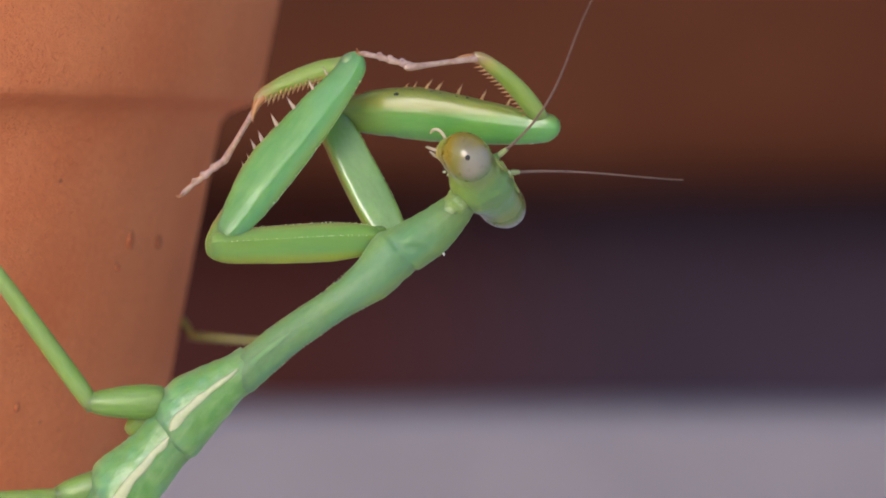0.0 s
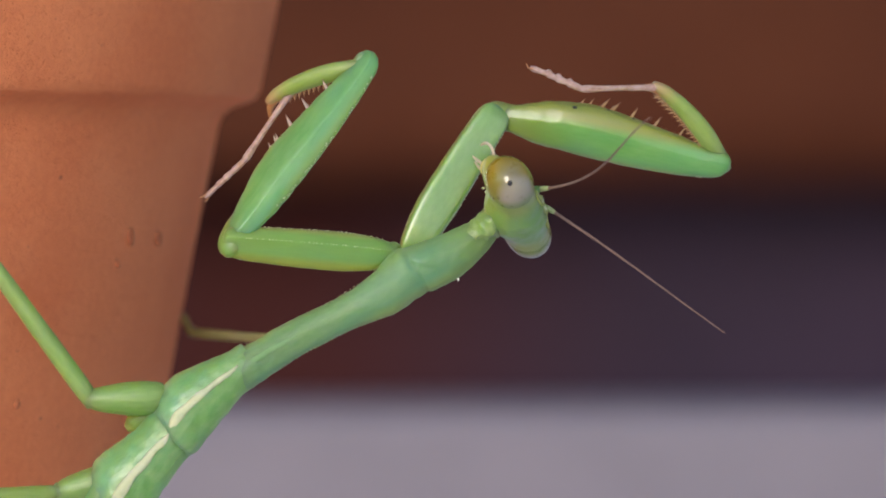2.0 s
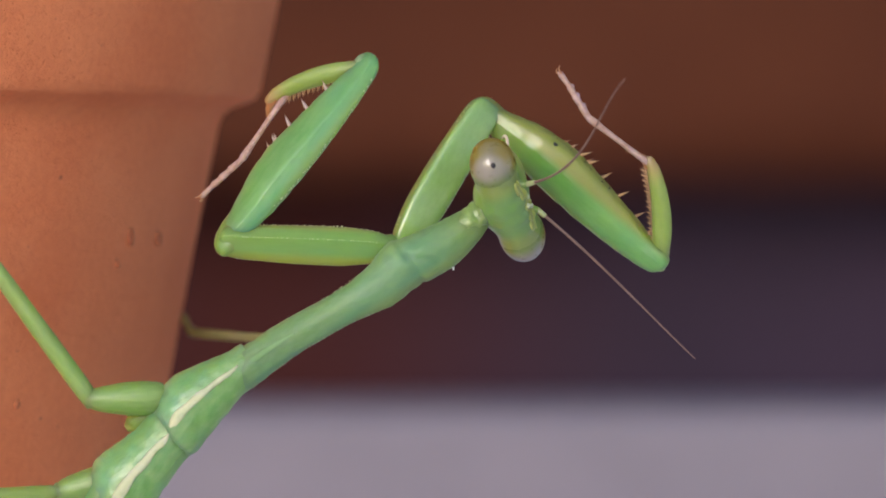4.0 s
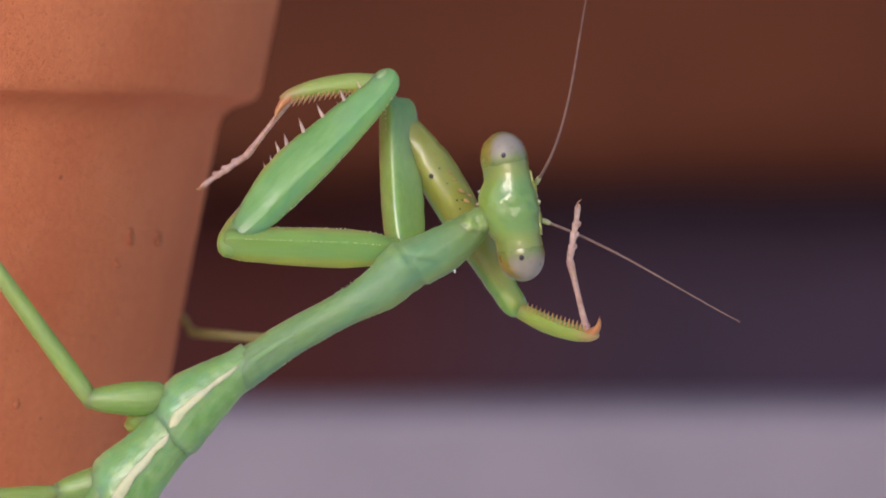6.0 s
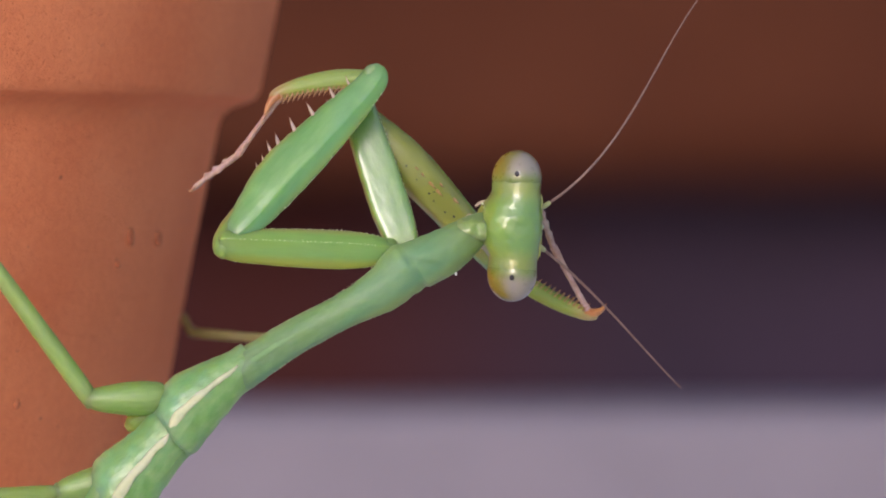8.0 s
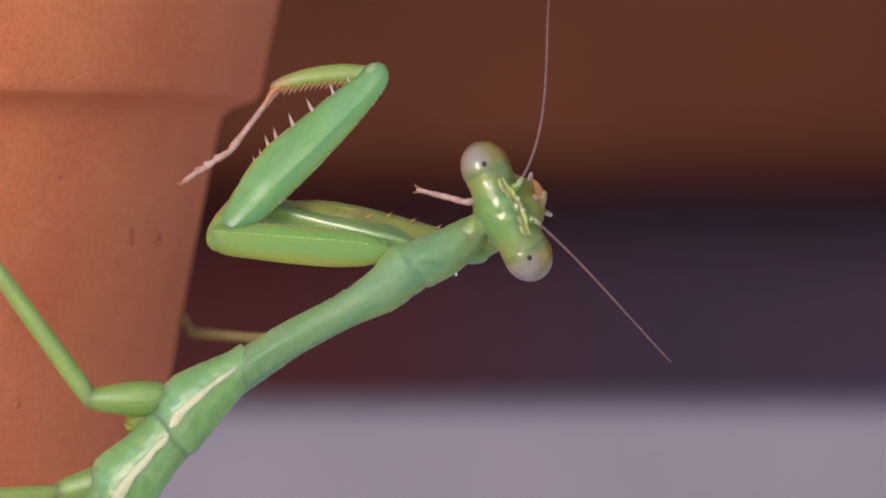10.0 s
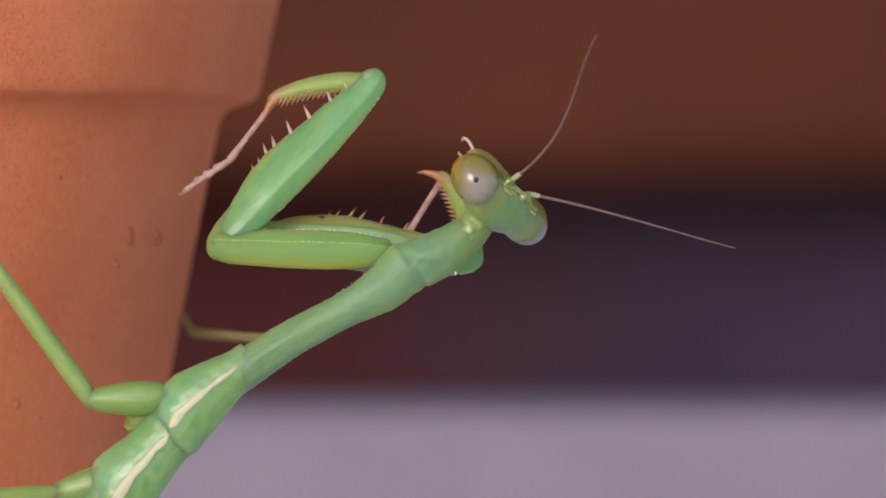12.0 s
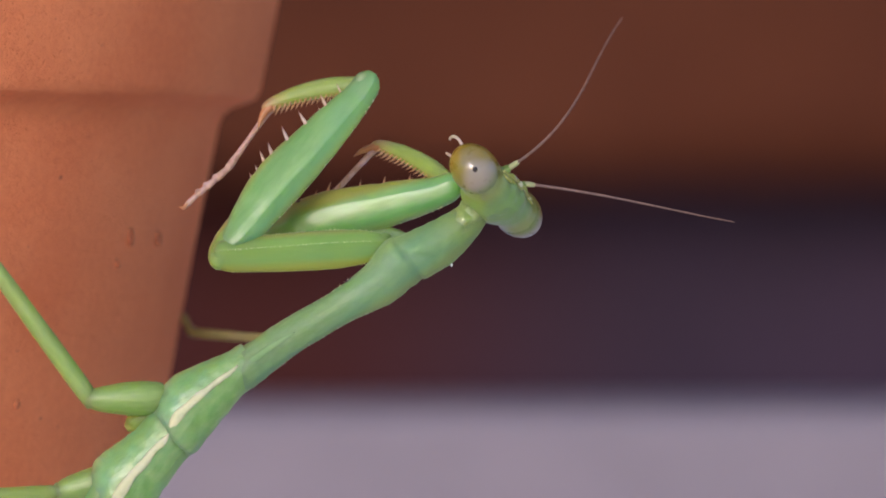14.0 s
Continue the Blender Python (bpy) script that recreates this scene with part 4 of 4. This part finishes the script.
LOWER_ANTENNA_TIP = (
    (0, 10.78, 3.25), (0.2, 12.15, 1.15), (0.5, 12.03, -0.73), (1, 12.65, 0.40), (1.2, 12.15, -0.98), (1.5, 10.03, -4.60),
    (2, 12.53, -3.73), (2.5, 12.40, -3.98), (3, 11.28, -5.65), (5.3, 11.15, -2.35), (5.5, 11.90, -1.98), (6, 13.15, -3.23),
    (6.5, 12.53, -4.10), (7, 12.35, -5.10), (7.5, 12.45, -4.98), (8, 10.65, -6.23), (10.3, 10.03, -4.73), (10.5, 10.40, -2.85),
    (11, 10.60, -0.30), (11.5, 10.03, -0.35), (11.8, 13.40, -0.23), (12, 13.03, 0.03), (12.5, 13.03, 0.73), (13, 12.90, 0.90),
    (13.5, 12.98, 1.07), (14, 12.98, 1.20),
)


def glide(keys, t):
    """A smooth, overshoot-free curve through keys of (seconds, array)."""
    times = [k[0] for k in keys]
    i = max(0, min(len(times) - 2, int(np.searchsorted(times, t, side="right")) - 1))

    def slope(j):
        if j == 0 or j == len(keys) - 1:
            return np.zeros_like(keys[0][1])
        a = (keys[j][1] - keys[j - 1][1]) / (times[j] - times[j - 1])
        b = (keys[j + 1][1] - keys[j][1]) / (times[j + 1] - times[j])
        return np.where(a * b > 0, 2 * a * b / np.where(a + b == 0, 1, a + b), 0)

    h = times[i + 1] - times[i]
    u = min(1, max(0, (t - times[i]) / h))
    p, q = keys[i][1], keys[i + 1][1]
    return ((2 * u ** 3 - 3 * u ** 2 + 1) * p + (u ** 3 - 2 * u ** 2 + u) * h * slope(i)
            + (3 * u ** 2 - 2 * u ** 3) * q + (u ** 3 - u ** 2) * h * slope(i + 1))


def reach(p, flat, length, sign, most):
    """The end in depth of a limb of that length from p (x, y, z), whose end shows at flat (x, z)."""
    dx, dz = flat[0] - p[0], flat[1] - p[2]
    deep = math.sqrt(max(0.0, length ** 2 - dx * dx - dz * dz))
    return np.array((flat[0], p[1] + sign * min(deep, most * length), flat[1]))


def seen(v):
    """A place of mm x, depth y and z as they show, in the mantis's space."""
    return spot(v[0], v[2], v[1]) - WAIST


def chain_keys(joints, lengths, signs, mosts, start):
    """Unit directions and true lengths of a leg's limbs, key by key. signs: of a time, which way each limb leans in depth."""
    out = []
    for k, row in enumerate(joints[0]):
        p, flat = start(row[0]), []
        for joint, length, sign, most in zip(joints, lengths, signs(row[0]), mosts):
            q = reach(p, joint[k][1:], length, sign, most)
            d = q - p
            size = np.linalg.norm(d)
            flat += [*(d / size), size]
            p = q
        out.append((row[0], np.array(flat)))
    return out


def chain_at(keys, start, t):
    v, pts = glide(keys, t), [start(t)]
    for k in range(0, len(v), 4):
        d = v[k:k + 3]
        pts.append(pts[-1] + d / np.linalg.norm(d) * v[k + 3])
    return pts


def motions():
    times = [round(0.1 * k, 1) for k in range(int(SECONDS * 10) + 1)]
    edge = [(t, np.array((math.degrees(math.atan2(z + 5.425, x + 8.725)),))) for t, x, z in THORAX_EDGE]

    def body(t):
        """The thorax's pose in shown mm: its foot and its two flat axes."""
        a = radians(float(glide(edge, t)[0]) + 5.8)
        return np.array((-8.78, 0, -5.35)), np.array((math.cos(a), 0, math.sin(a))), np.array((-math.sin(a), 0, math.cos(a)))

    def on_body(x, y, deep):
        def start(t):
            o, u, v = body(t)
            return o + u * x + v * y + np.array((0, deep, 0))
        return start

    rows = {}

    def keep(ob, t, m):
        rows.setdefault(ob, []).append((t, m))

    sides = (
        (left_leg, on_body(8.3, 1.0, 0.5), (LEFT_TROCHANTER, LEFT_KNEE, LEFT_TIBIA_END, LEFT_METATARSUS_END, LEFT_TARSUS_TIP), lambda t: (-1, 1, 1, 1, 1), (0.15, 0.15, 0.3, 0.3, 0.3)),
        (right_leg, on_body(8.85, 0.8, 2.2), (RIGHT_TROCHANTER, RIGHT_KNEE, RIGHT_TIBIA_END, RIGHT_METATARSUS_END, RIGHT_TARSUS_TIP), lambda t: (1, 1 if 0.1 < t < 11.9 else -1, -1 if t < 11.9 else 1, -1 if t < 11.9 else 1, 1), (0.2, 0.2, 0.6, 0.4, 0.4)),
    )
    lengths = (COXA_MM, FEMUR_MM, TIBIA_MM, META_MM, TARSUS_MM)
    rolls = {parts: [[(t, np.array((a,))) for t, a in keys] for keys in leans]
             for parts, leans in ((left_leg, ((), LEFT_FEMUR_ROLL, LEFT_TIBIA_ROLL, (), ())), (right_leg, (RIGHT_COXA_ROLL, RIGHT_FEMUR_ROLL, (), (), ())))}
    for parts, start, joints, signs, mosts in sides:
        keys = chain_keys(joints, lengths, signs, mosts, start)
        for t in times:
            j = [seen(p) for p in chain_at(keys, start, t)]
            refs = [Vector((r.x, 0.35 * r.y, r.z)) for r in (j[2] - j[1], j[3] - j[2], j[1] - j[2], j[1] - j[2], j[1] - j[2])]
            for k, ob in enumerate(parts):
                m = limb(j[k], j[k + 1], refs[k])
                if rolls[parts][k]:
                    m = m @ pose(0, 0, 0, float(glide(rolls[parts][k], t)[0]))
                slack = (j[k + 1] - j[k]).length - lengths[k] * MM
                m.translation += (j[k + 1] - j[k]).normalized() * slack * (1.0, 0.3, 0.0, 0.0, 0.0)[k]
                keep(ob, t, m)

    # head: its middle, and the ways to the lower eye and to the mouth
    turn = []
    for (t, ux, uz), (_, lx, lz), (_, mx, mz) in zip(UPPER_EYE, LOWER_EYE, MOUTH):
        across = np.array((lx - ux, 0, lz - uz)) / (2 * EYE_X)
        across[1] = math.sqrt(max(0.0, 1 - across @ across))
        across /= np.linalg.norm(across)
        down = np.array((mx - (lx + ux) / 2, 0, mz - (lz + uz) / 2)) / 3.6
        down[1] = math.sqrt(max(0.0, 1 - down @ down))
        down -= across * (down @ across)
        down /= np.linalg.norm(down)
        turn.append((t, np.array((*across, *down, (ux + lx) / 2, 0.0, (uz + lz) / 2))))

    def head_at(t):
        v = glide(turn, t)
        across = Vector(v[:3]).normalized()
        down = Vector(v[3:6])
        down = (down - across * down.dot(across)).normalized()
        m = Matrix((across, down, across.cross(down))).transposed().to_4x4()
        m.translation = seen(v[6:9])
        return m

    bases = [Vector((side * 0.8, -0.1, 1.2)) * MM for side in (-1, 1)]
    feelers = ((UPPER_ANTENNA_TIP, ANTENNA_MM[0]), (LOWER_ANTENNA_TIP, ANTENNA_MM[1]))
    ways = []
    for n, (tips, length) in enumerate(feelers):
        keys = []
        for t, x, z in tips:
            base = (head_at(t) @ bases[n] + WAIST) / MM
            sign = 1 if n or 10 < t < 11.9 else -1
            d = reach(np.array(base), (x, z), length, sign, 0.8) - np.array(base)
            keys.append((t, d / np.linalg.norm(d)))
        ways.append(keys)

    for t in times:
        o, u, v = body(t)
        keep(prothorax, t, limb(seen(o), seen(o + u), Vector(v)))
        h = head_at(t)
        keep(head, t, h)
        nape = h @ (Vector((0, 0.3, -0.3)) * MM)
        tip = seen(o + u * 11.7 - v * 0.1)
        middle, way = (nape + tip) / 2, nape - tip
        if way.length < 0.4 * MM:
            way = Vector(u) * MM
        keep(neck, t, Matrix.Translation(middle - limb(tip, tip + way, TOWARDS).translation) @ limb(tip, tip + way, TOWARDS))
        for n, ob in enumerate(antennae):
            base = h @ bases[n]
            d = Vector(glide(ways[n], t)).normalized()
            keep(ob, t, limb(base, base + d, h.to_3x3() @ Vector((1 if n == 0 else -1, 0, 0))))
        for n, ob in enumerate(pupils):
            eye = h @ Matrix.Translation(Vector((-EYE_AT.x if n == 0 else EYE_AT.x, EYE_AT.y, EYE_AT.z)) * MM)
            way = eye.to_3x3().inverted() @ (Vector(EYE) - WAIST - eye.translation).normalized()
            outer = Vector((-1 if n == 0 else 1, 0, 0))
            sunk = min(1.0, max(0.0, -4 * (way.dot(outer) + 0.35)))
            way = (way + outer * max(0.0, 0.15 - way.dot(outer))).normalized()
            radii = EYE_R * MM
            size = 1 / math.sqrt(sum((a / b) ** 2 for a, b in zip(way, radii)))
            at = eye @ (way * size * (0.985 - 0.3 * sunk))
            normal = eye.to_3x3() @ Vector([a / b ** 2 for a, b in zip(way, radii)])
            q = normal.to_track_quat("Z", "Y").to_matrix().to_4x4()
            keep(ob, t, Matrix.Translation(at) @ q)

    for ob, poses in rows.items():
        walk(ob, poses)


motions()
